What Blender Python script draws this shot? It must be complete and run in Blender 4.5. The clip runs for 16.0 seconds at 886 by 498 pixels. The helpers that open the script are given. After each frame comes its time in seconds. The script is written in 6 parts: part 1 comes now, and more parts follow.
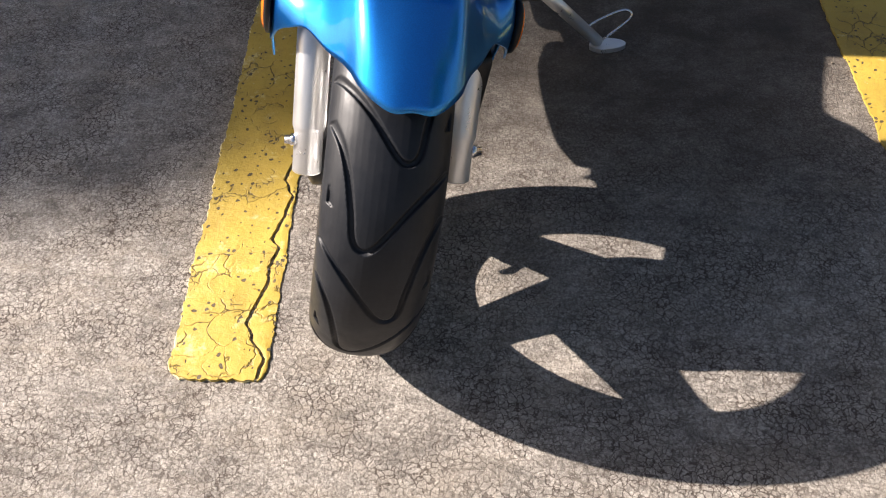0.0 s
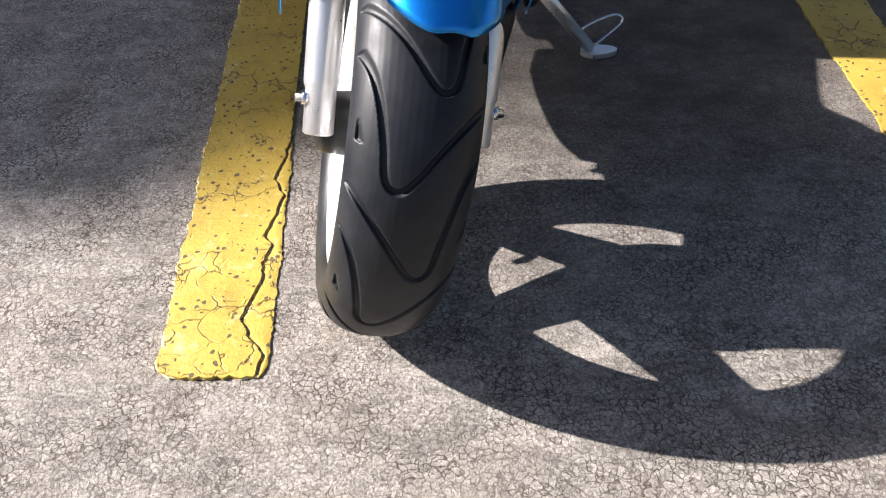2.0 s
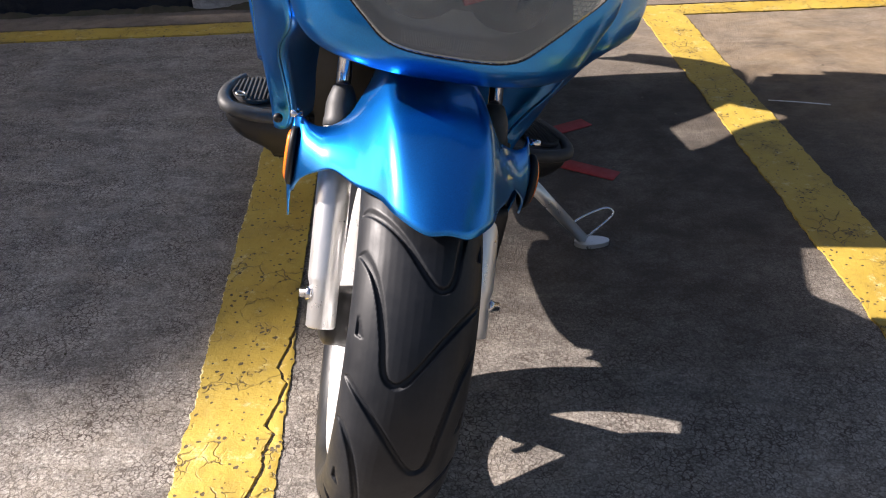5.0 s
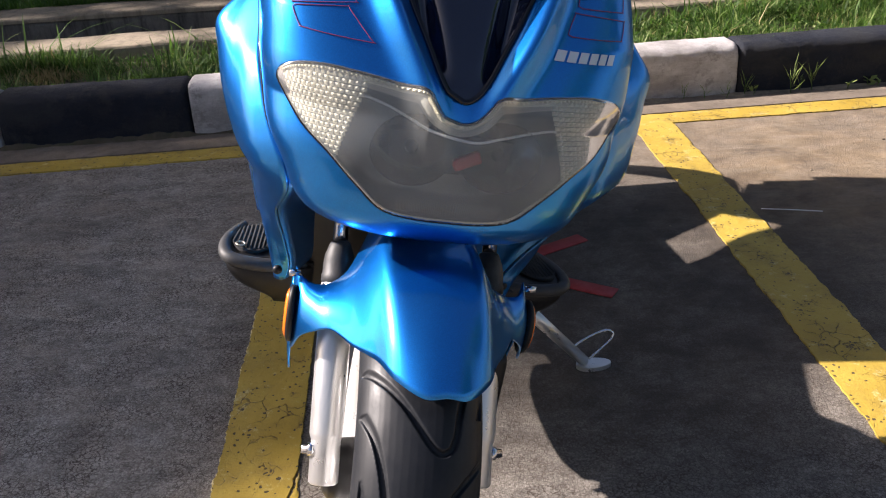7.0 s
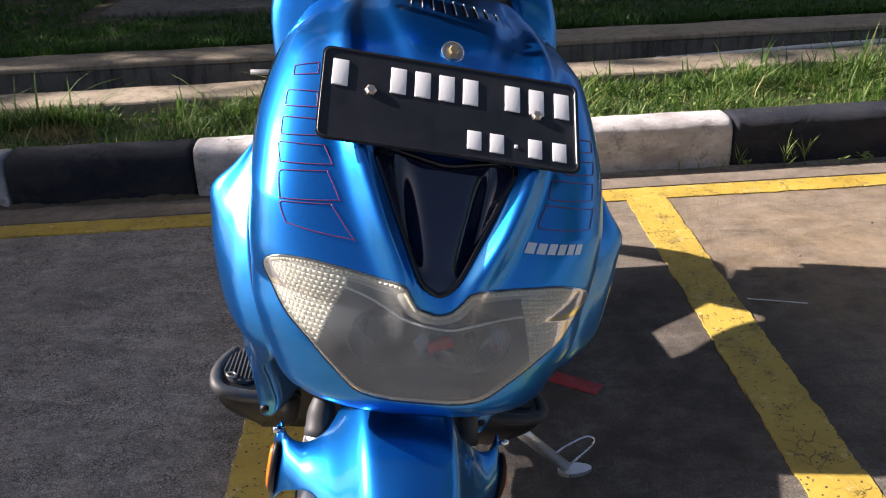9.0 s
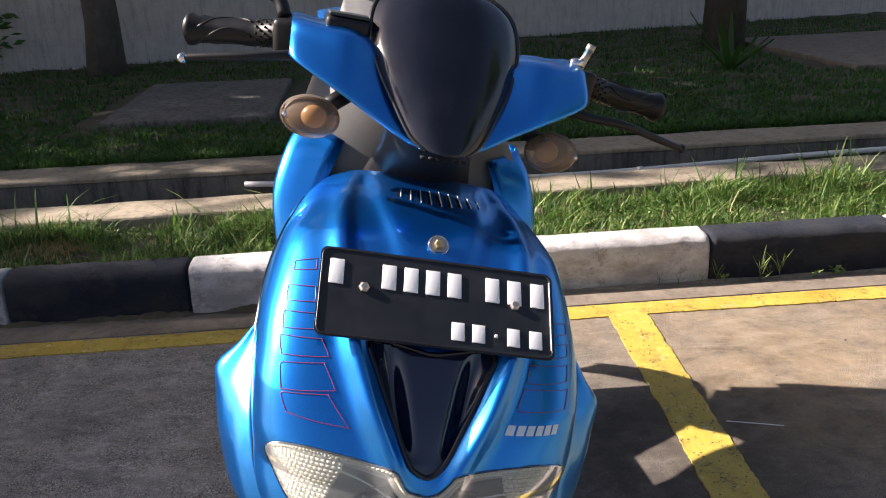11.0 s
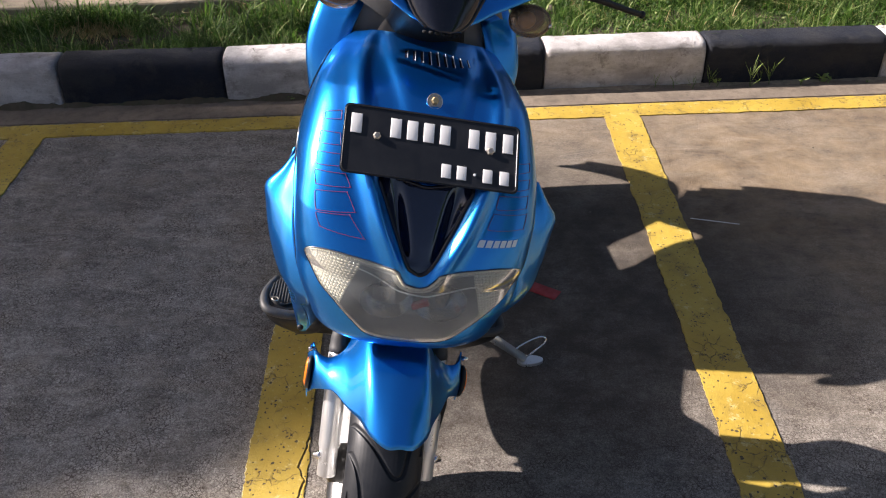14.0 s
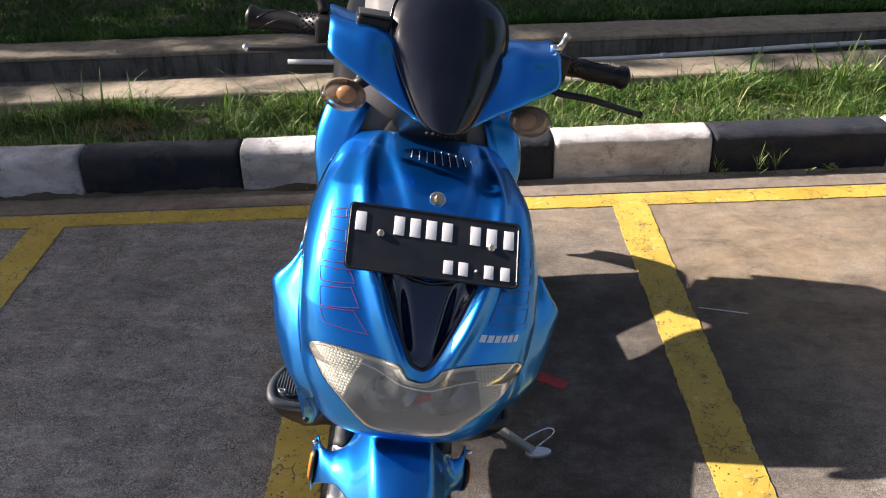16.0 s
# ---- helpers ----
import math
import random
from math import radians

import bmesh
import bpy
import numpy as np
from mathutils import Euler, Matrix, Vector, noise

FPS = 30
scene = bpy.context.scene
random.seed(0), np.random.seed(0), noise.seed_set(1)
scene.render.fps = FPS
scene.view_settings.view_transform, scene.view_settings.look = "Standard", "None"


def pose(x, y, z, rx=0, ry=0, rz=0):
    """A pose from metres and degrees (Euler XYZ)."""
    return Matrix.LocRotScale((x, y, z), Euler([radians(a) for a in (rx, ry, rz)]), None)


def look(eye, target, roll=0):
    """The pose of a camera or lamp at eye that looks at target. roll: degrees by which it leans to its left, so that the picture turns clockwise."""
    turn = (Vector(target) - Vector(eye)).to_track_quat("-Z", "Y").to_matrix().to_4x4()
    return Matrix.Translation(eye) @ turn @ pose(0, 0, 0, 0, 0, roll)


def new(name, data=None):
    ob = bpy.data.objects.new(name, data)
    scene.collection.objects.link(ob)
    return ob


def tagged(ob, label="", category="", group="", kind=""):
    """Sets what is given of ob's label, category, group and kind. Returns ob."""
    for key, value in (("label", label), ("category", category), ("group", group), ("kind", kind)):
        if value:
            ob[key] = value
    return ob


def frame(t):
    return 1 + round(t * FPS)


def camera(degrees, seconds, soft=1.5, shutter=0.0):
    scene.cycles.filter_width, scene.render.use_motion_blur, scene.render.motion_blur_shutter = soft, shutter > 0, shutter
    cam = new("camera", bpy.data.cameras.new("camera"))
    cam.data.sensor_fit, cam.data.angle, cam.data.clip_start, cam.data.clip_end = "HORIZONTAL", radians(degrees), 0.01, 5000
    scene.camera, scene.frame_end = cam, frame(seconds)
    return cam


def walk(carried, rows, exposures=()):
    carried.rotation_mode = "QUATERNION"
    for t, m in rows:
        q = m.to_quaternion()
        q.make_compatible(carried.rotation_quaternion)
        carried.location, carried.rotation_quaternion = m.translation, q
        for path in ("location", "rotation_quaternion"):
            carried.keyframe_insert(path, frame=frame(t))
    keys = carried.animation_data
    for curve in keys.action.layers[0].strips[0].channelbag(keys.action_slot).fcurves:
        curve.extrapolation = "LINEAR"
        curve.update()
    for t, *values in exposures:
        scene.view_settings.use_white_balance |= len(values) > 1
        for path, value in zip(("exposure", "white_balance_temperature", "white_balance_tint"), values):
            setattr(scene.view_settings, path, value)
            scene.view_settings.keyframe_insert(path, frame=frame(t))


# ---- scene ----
cam = camera(53.5, 16.0, soft=1.15)
PATH = [
    (0, (0.098, 0.052, 0.96), (-0.039, 1.346, -0.559), -3.7),
    (0.5, (0.048, -0.031, 0.885), (-0.007, 1.342, -0.568), -1.8),
    (1, (0.021, -0.027, 0.843), (-0.006, 1.39, -0.569), -1.2),
    (1.5, (0.01, -0.009, 0.82), (-0.004, 1.421, -0.578), -1.0),
    (2, (0.004, 0.003, 0.809), (0.0, 1.453, -0.568), -0.8),
    (2.5, (0.006, -0.001, 0.808), (0.006, 1.476, -0.541), -0.5),
    (3, (0.008, -0.007, 0.812), (0.006, 1.502, -0.501), -0.6),
    (3.5, (0.01, -0.011, 0.818), (0.005, 1.54, -0.445), -0.7),
    (4, (0.011, -0.015, 0.827), (0.003, 1.589, -0.367), -0.8),
    (4.5, (0.011, -0.016, 0.834), (0.004, 1.638, -0.29), -1.0),
    (5, (0.011, -0.014, 0.84), (0.004, 1.684, -0.217), -1.1),
    (5.2, (0.011, -0.011, 0.841), (0.001, 1.702, -0.192), -1.2),
    (7.3, (0.025, 0.011, 0.932), (0.018, 1.812, 0.062), -3.2),
    (7.5, (0.032, 0.015, 0.955), (0.023, 1.809, 0.072), -3.1),
    (8, (0.045, 0.027, 1.006), (0.035, 1.813, 0.106), -2.2),
    (8.5, (0.052, 0.031, 1.036), (0.041, 1.828, 0.157), -1.7),
    (9, (0.058, 0.029, 1.073), (0.039, 1.845, 0.234), -2.0),
    (9.5, (0.059, 0.023, 1.111), (0.04, 1.863, 0.328), -1.7),
    (10, (0.06, 0.014, 1.148), (0.054, 1.891, 0.458), -1.6),
    (10.2, (0.06, 0.011, 1.155), (0.058, 1.9, 0.5), -1.7),
    (12.3, (0.093, -0.075, 1.323), (0.115, 1.738, 0.479), -1.9),
    (12.5, (0.099, -0.089, 1.33), (0.111, 1.688, 0.413), -1.9),
    (13, (0.109, -0.156, 1.363), (0.09, 1.534, 0.294), -1.7),
    (13.5, (0.11, -0.217, 1.414), (0.079, 1.427, 0.277), -1.0),
    (14, (0.11, -0.27, 1.459), (0.065, 1.372, 0.317), -0.8),
    (14.5, (0.115, -0.293, 1.476), (0.048, 1.386, 0.392), -0.9),
    (15, (0.127, -0.293, 1.481), (0.05, 1.415, 0.442), -1.2),
    (15.5, (0.135, -0.287, 1.483), (0.054, 1.437, 0.472), -1.4),
    (16, (0.134, -0.282, 1.49), (0.05, 1.458, 0.508), -1.4),
]
EXPOSURES = [(0, 1.40, 6450, 16), (1, 1.45, 6250, 16), (2.5, 1.54, 5950, 15), (3.5, 1.47, 6100, 16), (5.2, 1.39, 6300, 18), (9, 1.40, 6350, 19), (10.2, 1.50, 6400, 18), (12.3, 1.84, 6450, 18), (13.5, 1.38, 6350, 18), (14.5, 1.29, 6350, 18), (16, 1.52, 6350, 17)]
walk(cam, [(t, look(eye, target, roll)) for t, eye, target, roll in PATH], EXPOSURES)

# ---- world, sun ----
SUN = Vector((-1.43, 0.24, 1.0)).normalized()      # towards the sun
world = bpy.data.worlds.new("sky")
world.use_nodes = True
scene.world = world
wn = world.node_tree
sky = wn.nodes.new("ShaderNodeTexSky")
sky.sky_type = "NISHITA"
sky.sun_disc = False
sky.sun_elevation = math.asin(SUN.z)
sky.sun_rotation = math.atan2(SUN.x, SUN.y)
sky.air_density, sky.dust_density, sky.ozone_density = 1.0, 3.0, 0.4
wn.nodes["Background"].inputs[1].default_value = 0.043
wn.links.new(sky.outputs[0], wn.nodes["Background"].inputs[0])
sun_data = bpy.data.lights.new("sun", "SUN")
sun_data.energy, sun_data.angle, sun_data.color = 5.0, radians(0.55), (1.0, 0.92, 0.81)
sun = new("sun", sun_data)
sun.matrix_world = look(SUN * 30, (0, 0, 0))

# ---- materials ----
class Nodes:
    """A small helper round one node material."""

    def __init__(self, name, base=(0.5, 0.5, 0.5), rough=0.5, metal=0.0, **more):
        self.m = bpy.data.materials.new(name)
        self.m.use_nodes = True
        self.t = self.m.node_tree
        self.b = self.t.nodes["Principled BSDF"]
        self.put("Base Color", (*base, 1.0))
        self.put("Roughness", rough)
        self.put("Metallic", metal)
        for key, value in more.items():
            self.put(key.replace("_", " "), value)
        self.where = None

    def put(self, socket, value):
        if isinstance(value, bpy.types.NodeSocket):
            self.t.links.new(value, self.b.inputs[socket])
        else:
            self.b.inputs[socket].default_value = value

    def coords(self, kind="Object", scale=(1, 1, 1)):
        c = self.t.nodes.new("ShaderNodeTexCoord")
        mp = self.t.nodes.new("ShaderNodeMapping")
        mp.inputs["Scale"].default_value = scale
        self.t.links.new(c.outputs[kind], mp.inputs[0])
        return mp.outputs[0]

    def noise(self, scale, detail=5.0, rough=0.6, at=None, distort=0.0):
        n = self.t.nodes.new("ShaderNodeTexNoise")
        n.inputs["Scale"].default_value, n.inputs["Detail"].default_value = scale, detail
        n.inputs["Roughness"].default_value, n.inputs["Distortion"].default_value = rough, distort
        self.t.links.new(at or self.coords(), n.inputs["Vector"])
        return n.outputs["Fac"]

    def voronoi(self, scale, feature="DISTANCE_TO_EDGE", at=None, out="Distance"):
        n = self.t.nodes.new("ShaderNodeTexVoronoi")
        n.feature = feature
        n.inputs["Scale"].default_value = scale
        self.t.links.new(at or self.coords(), n.inputs["Vector"])
        return n.outputs[out]

    def warped(self, scale, amount):
        """Object coordinates shaken by a noise, for crooked cracks."""
        c = self.coords()
        n = self.t.nodes.new("ShaderNodeTexNoise")
        n.inputs["Scale"].default_value, n.inputs["Detail"].default_value = scale, 4.0
        self.t.links.new(c, n.inputs["Vector"])
        a = self.t.nodes.new("ShaderNodeVectorMath")
        a.operation = "MULTIPLY_ADD"
        a.inputs[1].default_value = (amount,) * 3
        self.t.links.new(n.outputs["Color"], a.inputs[0])
        self.t.links.new(c, a.inputs[2])
        return a.outputs[0]

    def ramp(self, fac, *stops):
        r = self.t.nodes.new("ShaderNodeValToRGB")
        e = r.color_ramp.elements
        while len(e) < len(stops):
            e.new(0.5)
        for el, (p, c) in zip(e, stops):
            el.position = p
            el.color = (*c, 1.0) if isinstance(c, tuple) else (c, c, c, 1.0)
        self.t.links.new(fac, r.inputs[0])
        return r.outputs[0]

    def mix(self, fac, a, b, blend="MIX"):
        x = self.t.nodes.new("ShaderNodeMix")
        x.data_type, x.blend_type = "RGBA", blend
        for socket, value in ((x.inputs[0], fac), (x.inputs[6], a), (x.inputs[7], b)):
            if isinstance(value, bpy.types.NodeSocket):
                self.t.links.new(value, socket)
            elif isinstance(value, tuple):
                socket.default_value = (*value, 1.0)
            else:
                socket.default_value = value
        return x.outputs[2]

    def calc(self, op, a, b=0.0):
        x = self.t.nodes.new("ShaderNodeMath")
        x.operation = op
        for socket, value in zip(x.inputs, (a, b)):
            if isinstance(value, bpy.types.NodeSocket):
                self.t.links.new(value, socket)
            else:
                socket.default_value = value
        return x.outputs[0]

    def random(self):
        return self.t.nodes.new("ShaderNodeObjectInfo").outputs["Random"]

    def island(self):
        return self.t.nodes.new("ShaderNodeNewGeometry").outputs["Random Per Island"]

    def bump(self, height, strength=0.3, distance=0.005, under=None):
        n = self.t.nodes.new("ShaderNodeBump")
        n.inputs["Strength"].default_value, n.inputs["Distance"].default_value = strength, distance
        self.t.links.new(height, n.inputs["Height"])
        if under is not None:
            self.t.links.new(under, n.inputs["Normal"])
        self.put("Normal", n.outputs[0])
        return n.outputs[0]


def asphalt_material():
    k = Nodes("asphalt", rough=0.92)
    grit = k.noise(260, 4, 0.8)
    grain = k.t.nodes.new("ShaderNodeSeparateColor")
    k.t.links.new(k.voronoi(330, "F1", out="Color"), grain.inputs[0])
    coarse = k.noise(75, 5, 0.72)
    blot = k.noise(17, 7, 0.74)
    patch = k.noise(1.7, 7, 0.68)
    craze = k.voronoi(108, at=k.warped(60, 0.020))
    base = k.ramp(grit, (0.34, (0.150, 0.134, 0.116)), (0.48, (0.365, 0.330, 0.288)), (0.62, (0.62, 0.575, 0.510)))
    base = k.mix(k.ramp(grain.outputs[0], (0.10, 0.6), (0.30, 0.0)), base, (0.13, 0.114, 0.096))
    base = k.mix(k.ramp(grain.outputs[1], (0.86, 0.0), (0.97, 0.5)), base, (0.56, 0.53, 0.47))
    base = k.mix(k.ramp(coarse, (0.47, 0.0), (0.66, 0.55)), base, (0.165, 0.148, 0.128))
    base = k.mix(k.ramp(blot, (0.44, 0.0), (0.66, 0.55)), base, k.mix(0.62, base, (0.055, 0.047, 0.040)))
    base = k.mix(k.ramp(k.noise(0.55, 5, 0.6), (0.46, 0.0), (0.60, 0.55)), base, k.mix(0.5, base, (0.085, 0.070, 0.052)))
    base = k.mix(k.ramp(patch, (0.44, 0.0), (0.66, 0.75)), base, k.mix(0.55, base, (0.060, 0.052, 0.045)))
    cell = k.t.nodes.new("ShaderNodeSeparateColor")
    k.t.links.new(k.voronoi(108, "F1", at=k.warped(60, 0.020), out="Color"), cell.inputs[0])
    base = k.mix(k.ramp(cell.outputs[0], (0.0, 0.55), (0.5, 0.0)), base, k.mix(0.5, base, (0.10, 0.088, 0.075)))
    # worn dark smudges and rubbed pale places, drawn out across the bays
    rub = k.noise(13, 9, 0.78, at=k.coords(scale=(0.65, 1.7, 1.0)), distort=1.1)
    base = k.mix(k.ramp(rub, (0.50, 0.0), (0.64, 0.75)), base, k.mix(0.62, base, (0.045, 0.040, 0.036)))
    base = k.mix(k.ramp(rub, (0.34, 0.55), (0.45, 0.0)), base, (0.50, 0.455, 0.395))
    # sandy dust swept up towards the head of the sunny bays
    xyz = k.t.nodes.new("ShaderNodeSeparateXYZ")
    k.t.links.new(k.warped(1.1, 0.9), xyz.inputs[0])
    dusty = k.calc("MULTIPLY", k.ramp(k.calc("MULTIPLY", xyz.outputs[1], 0.25), (0.35, 0.0), (0.62, 1.0)), k.ramp(k.calc("MULTIPLY", xyz.outputs[0], 0.25), (0.10, 0.0), (0.30, 1.0)))
    dusty = k.calc("MULTIPLY", dusty, k.ramp(k.noise(3.2, 7, 0.7), (0.30, 0.60), (0.62, 0.95)))
    sand = k.ramp(k.noise(5.5, 8, 0.75), (0.36, (0.090, 0.062, 0.036)), (0.52, (0.195, 0.138, 0.080)), (0.68, (0.275, 0.205, 0.125)))
    base = k.mix(dusty, base, sand)
    # dusty smears, and an oily patch that also paints in the scooter's shade
    smear = k.noise(4.5, 8, 0.72, at=k.coords(scale=(1.0, 2.0, 1.0)), distort=0.8)
    base = k.mix(k.ramp(smear, (0.48, 0.0), (0.68, 0.42)), base, (0.36, 0.305, 0.235))
    base = k.mix(k.ramp(k.noise(7.0, 8, 0.75), (0.50, 0.0), (0.68, 0.55)), base, k.mix(0.5, base, (0.05, 0.044, 0.038)))
    spot = k.t.nodes.new("ShaderNodeVectorMath")
    spot.operation = "DISTANCE"
    k.t.links.new(k.warped(2.6, 0.55), spot.inputs[0])
    spot.inputs[1].default_value = (0.58, 1.92, 0.0)
    oil_and_shade = k.calc("MULTIPLY", k.ramp(spot.outputs["Value"], (0.45, 0.88), (0.95, 0.0)), k.ramp(k.noise(9, 7, 0.7), (0.32, 0.6), (0.6, 1.0)))
    base = k.mix(oil_and_shade, base, (0.038, 0.032, 0.027))
    crack = k.ramp(craze, (0.0, 1.0), (0.035, 0.9), (0.085, 0.0))
    crack = k.calc("MULTIPLY", crack, k.ramp(k.noise(9, 6, 0.7), (0.36, 0.10), (0.58, 1.0)))
    crack = k.calc("MULTIPLY", crack, k.calc("SUBTRACT", 1.0, k.calc("MULTIPLY", dusty, 0.9)))
    k.put("Base Color", k.mix(crack, base, (0.060, 0.044, 0.034)))
    under = k.bump(k.calc("ADD", grit, k.calc("MULTIPLY", coarse, 1.2)), 0.6, 0.004)
    k.bump(k.calc("SUBTRACT", 1.0, crack), 0.5, 0.002, under)
    return k.m


def road_paint_material():
    k = Nodes("yellow_road_paint", rough=0.55)
    grime = k.noise(8, 7, 0.72)
    pits = k.voronoi(120, "F1", at=k.warped(60, 0.012))
    size = k.t.nodes.new("ShaderNodeSeparateColor")
    k.t.links.new(k.voronoi(120, "F1", at=k.warped(60, 0.012), out="Color"), size.inputs[0])
    cracks = k.voronoi(24, at=k.warped(22, 0.06))
    chips = k.noise(38, 6, 0.75)
    base = k.ramp(k.noise(3.0, 5, 0.65), (0.3, (0.38, 0.255, 0.034)), (0.55, (0.47, 0.335, 0.055)), (0.75, (0.54, 0.415, 0.095)))
    base = k.mix(k.ramp(grime, (0.50, 0.0), (0.76, 0.6)), base, (0.20, 0.135, 0.04))
    base = k.mix(k.ramp(k.noise(150, 4, 0.7), (0.56, 0.0), (0.76, 0.45)), base, (0.24, 0.16, 0.04))
    worn = k.ramp(k.noise(21, 6, 0.8), (0.57, 0.0), (0.66, 0.6))
    base = k.mix(worn, base, (0.64, 0.57, 0.30))
    hole = k.ramp(k.calc("SUBTRACT", pits, k.calc("MULTIPLY", k.ramp(size.outputs[0], (0.70, 0.0), (1.0, 1.0)), 0.40)), (0.0, 1.0), (0.045, 0.0))
    hole = k.calc("MULTIPLY", hole, k.ramp(size.outputs[0], (0.72, 0.0), (0.76, 0.95)))
    chip = k.ramp(chips, (0.68, 0.0), (0.71, 0.9))
    line = k.calc("MULTIPLY", k.ramp(cracks, (0.0, 1.0), (0.033, 0.0)), k.ramp(k.noise(9, 3), (0.52, 0.0), (0.60, 0.9)))
    fine = k.voronoi(52, at=k.warped(40, 0.03))
    short = k.calc("MULTIPLY", k.ramp(fine, (0.0, 1.0), (0.045, 0.0)), k.ramp(k.noise(16, 2), (0.60, 0.0), (0.66, 0.9)))
    both = k.calc("MAXIMUM", k.calc("MAXIMUM", hole, chip), k.calc("MAXIMUM", line, short))
    k.put("Base Color", k.mix(both, base, (0.075, 0.056, 0.034)))
    under = k.bump(k.calc("ADD", k.noise(90, 5, 0.7), k.calc("MULTIPLY", k.noise(24, 4), 1.5)), 0.4, 0.004)
    k.bump(k.calc("SUBTRACT", 1.0, both), 0.8, 0.004, under)
    return k.m


def concrete_material(name, light, dark, stain=(0.05, 0.047, 0.043), amount=0.5):
    k = Nodes(name, rough=0.9)
    base = k.ramp(k.noise(7, 8, 0.7), (0.3, dark), (0.7, light))
    drip = k.noise(5, 6, 0.7, at=k.coords(scale=(5, 5, 0.7)))
    base = k.mix(k.ramp(drip, (0.48, 0.0), (0.70, amount)), base, stain)
    base = k.mix(k.ramp(k.noise(90, 5, 0.7), (0.5, 0.0), (0.8, 0.35)), base, stain)
    k.put("Base Color", base)
    k.bump(k.noise(60, 8, 0.75), 0.6, 0.006)
    return k.m


def kerb_material(name, light, dark, under_coat):
    k = Nodes(name, rough=0.85, Specular_IOR_Level=0.25)
    base = k.ramp(k.noise(6, 8, 0.7), (0.3, dark), (0.65, light))
    worn = k.noise(13, 10, 0.78)
    base = k.mix(k.ramp(k.noise(4, 8, 0.75, at=k.coords(scale=(1, 1, 2.5))), (0.42, 0.0), (0.62, 0.75)), base, under_coat)
    base = k.mix(k.ramp(worn, (0.53, 0.0), (0.62, 0.85)), base, under_coat)
    base = k.mix(k.ramp(k.noise(55, 6, 0.8), (0.60, 0.0), (0.68, 0.7)), base, under_coat)
    base = k.mix(k.ramp(k.noise(120, 4, 0.7), (0.55, 0.0), (0.8, 0.5)), base, under_coat)
    k.put("Base Color", base)
    k.bump(k.calc("ADD", k.noise(70, 8, 0.8), k.calc("MULTIPLY", worn, 0.8)), 0.9, 0.012)
    return k.m


def leaf_material(name, *tones):
    k = Nodes(name, rough=0.55)
    k.put("Base Color", k.ramp(k.island(), *[(i / max(1, len(tones) - 1), c) for i, c in enumerate(tones)]))
    k.put("Transmission Weight", 0.0)
    k.put("Subsurface Weight", 0.0)
    k.put("Specular IOR Level", 0.35)
    # light that shines through the thin blades
    tr = k.t.nodes.new("ShaderNodeBsdfTranslucent")
    tr.inputs[0].default_value = (*[min(1.0, 1.6 * c) for c in tones[len(tones) // 2]], 1.0)
    ad = k.t.nodes.new("ShaderNodeMixShader")
    ad.inputs[0].default_value = 0.34
    k.t.links.new(k.b.outputs[0], ad.inputs[1])
    k.t.links.new(tr.outputs[0], ad.inputs[2])
    k.t.links.new(ad.outputs[0], k.t.nodes["Material Output"].inputs[0])
    return k.m


def blue_paint_material():
    k = Nodes("metallic_blue_paint", (0.001, 0.20, 0.54), 0.38, 0.88)
    flake = k.noise(900, 2, 0.5)
    k.put("Base Color", k.mix(k.ramp(flake, (0.35, 0.0), (0.7, 1.0)), (0.0003, 0.082, 0.45), (0.0006, 0.142, 0.63)))
    k.put("Roughness", k.ramp(k.noise(7, 6, 0.7), (0.3, 0.31), (0.7, 0.37)))
    k.put("Coat Weight", 1.0)
    k.put("Coat Roughness", k.ramp(k.noise(11, 7, 0.7), (0.35, 0.020), (0.7, 0.07)))
    k.bump(k.noise(14, 3, 0.5), 0.03, 0.004)
    # aluminium flakes in the lacquer: a broad blue sheen and a narrower pale one
    last = k.b.outputs[0]
    for tint, rough, share in (((0.002, 0.33, 1.0), 0.39, 0.20), ((0.07, 0.60, 1.0), 0.23, 0.21)):
        flakes = k.t.nodes.new("ShaderNodeBsdfGlossy")
        flakes.inputs["Color"].default_value = (*tint, 1.0)
        flakes.inputs["Roughness"].default_value = rough
        both = k.t.nodes.new("ShaderNodeMixShader")
        both.inputs[0].default_value = share
        k.t.links.new(last, both.inputs[1])
        k.t.links.new(flakes.outputs[0], both.inputs[2])
        last = both.outputs[0]
    k.t.links.new(last, k.t.nodes["Material Output"].inputs[0])
    return k.m


def scuffed(name, base, rough, metal=0.0, wear=0.12, grain=300, bump=0.12, **more):
    k = Nodes(name, base, rough, metal, **more)
    lighter = tuple(min(1.0, c + wear * (0.25 + c)) for c in base)
    k.put("Base Color", k.mix(k.ramp(k.noise(18, 8, 0.75), (0.4, 0.0), (0.75, 1.0)), base, lighter))
    k.put("Roughness", k.ramp(k.noise(35, 6, 0.7), (0.3, max(0.0, rough - 0.07)), (0.7, min(1.0, rough + 0.1))))
    k.bump(k.noise(grain, 3, 0.6), bump, 0.001)
    return k.m


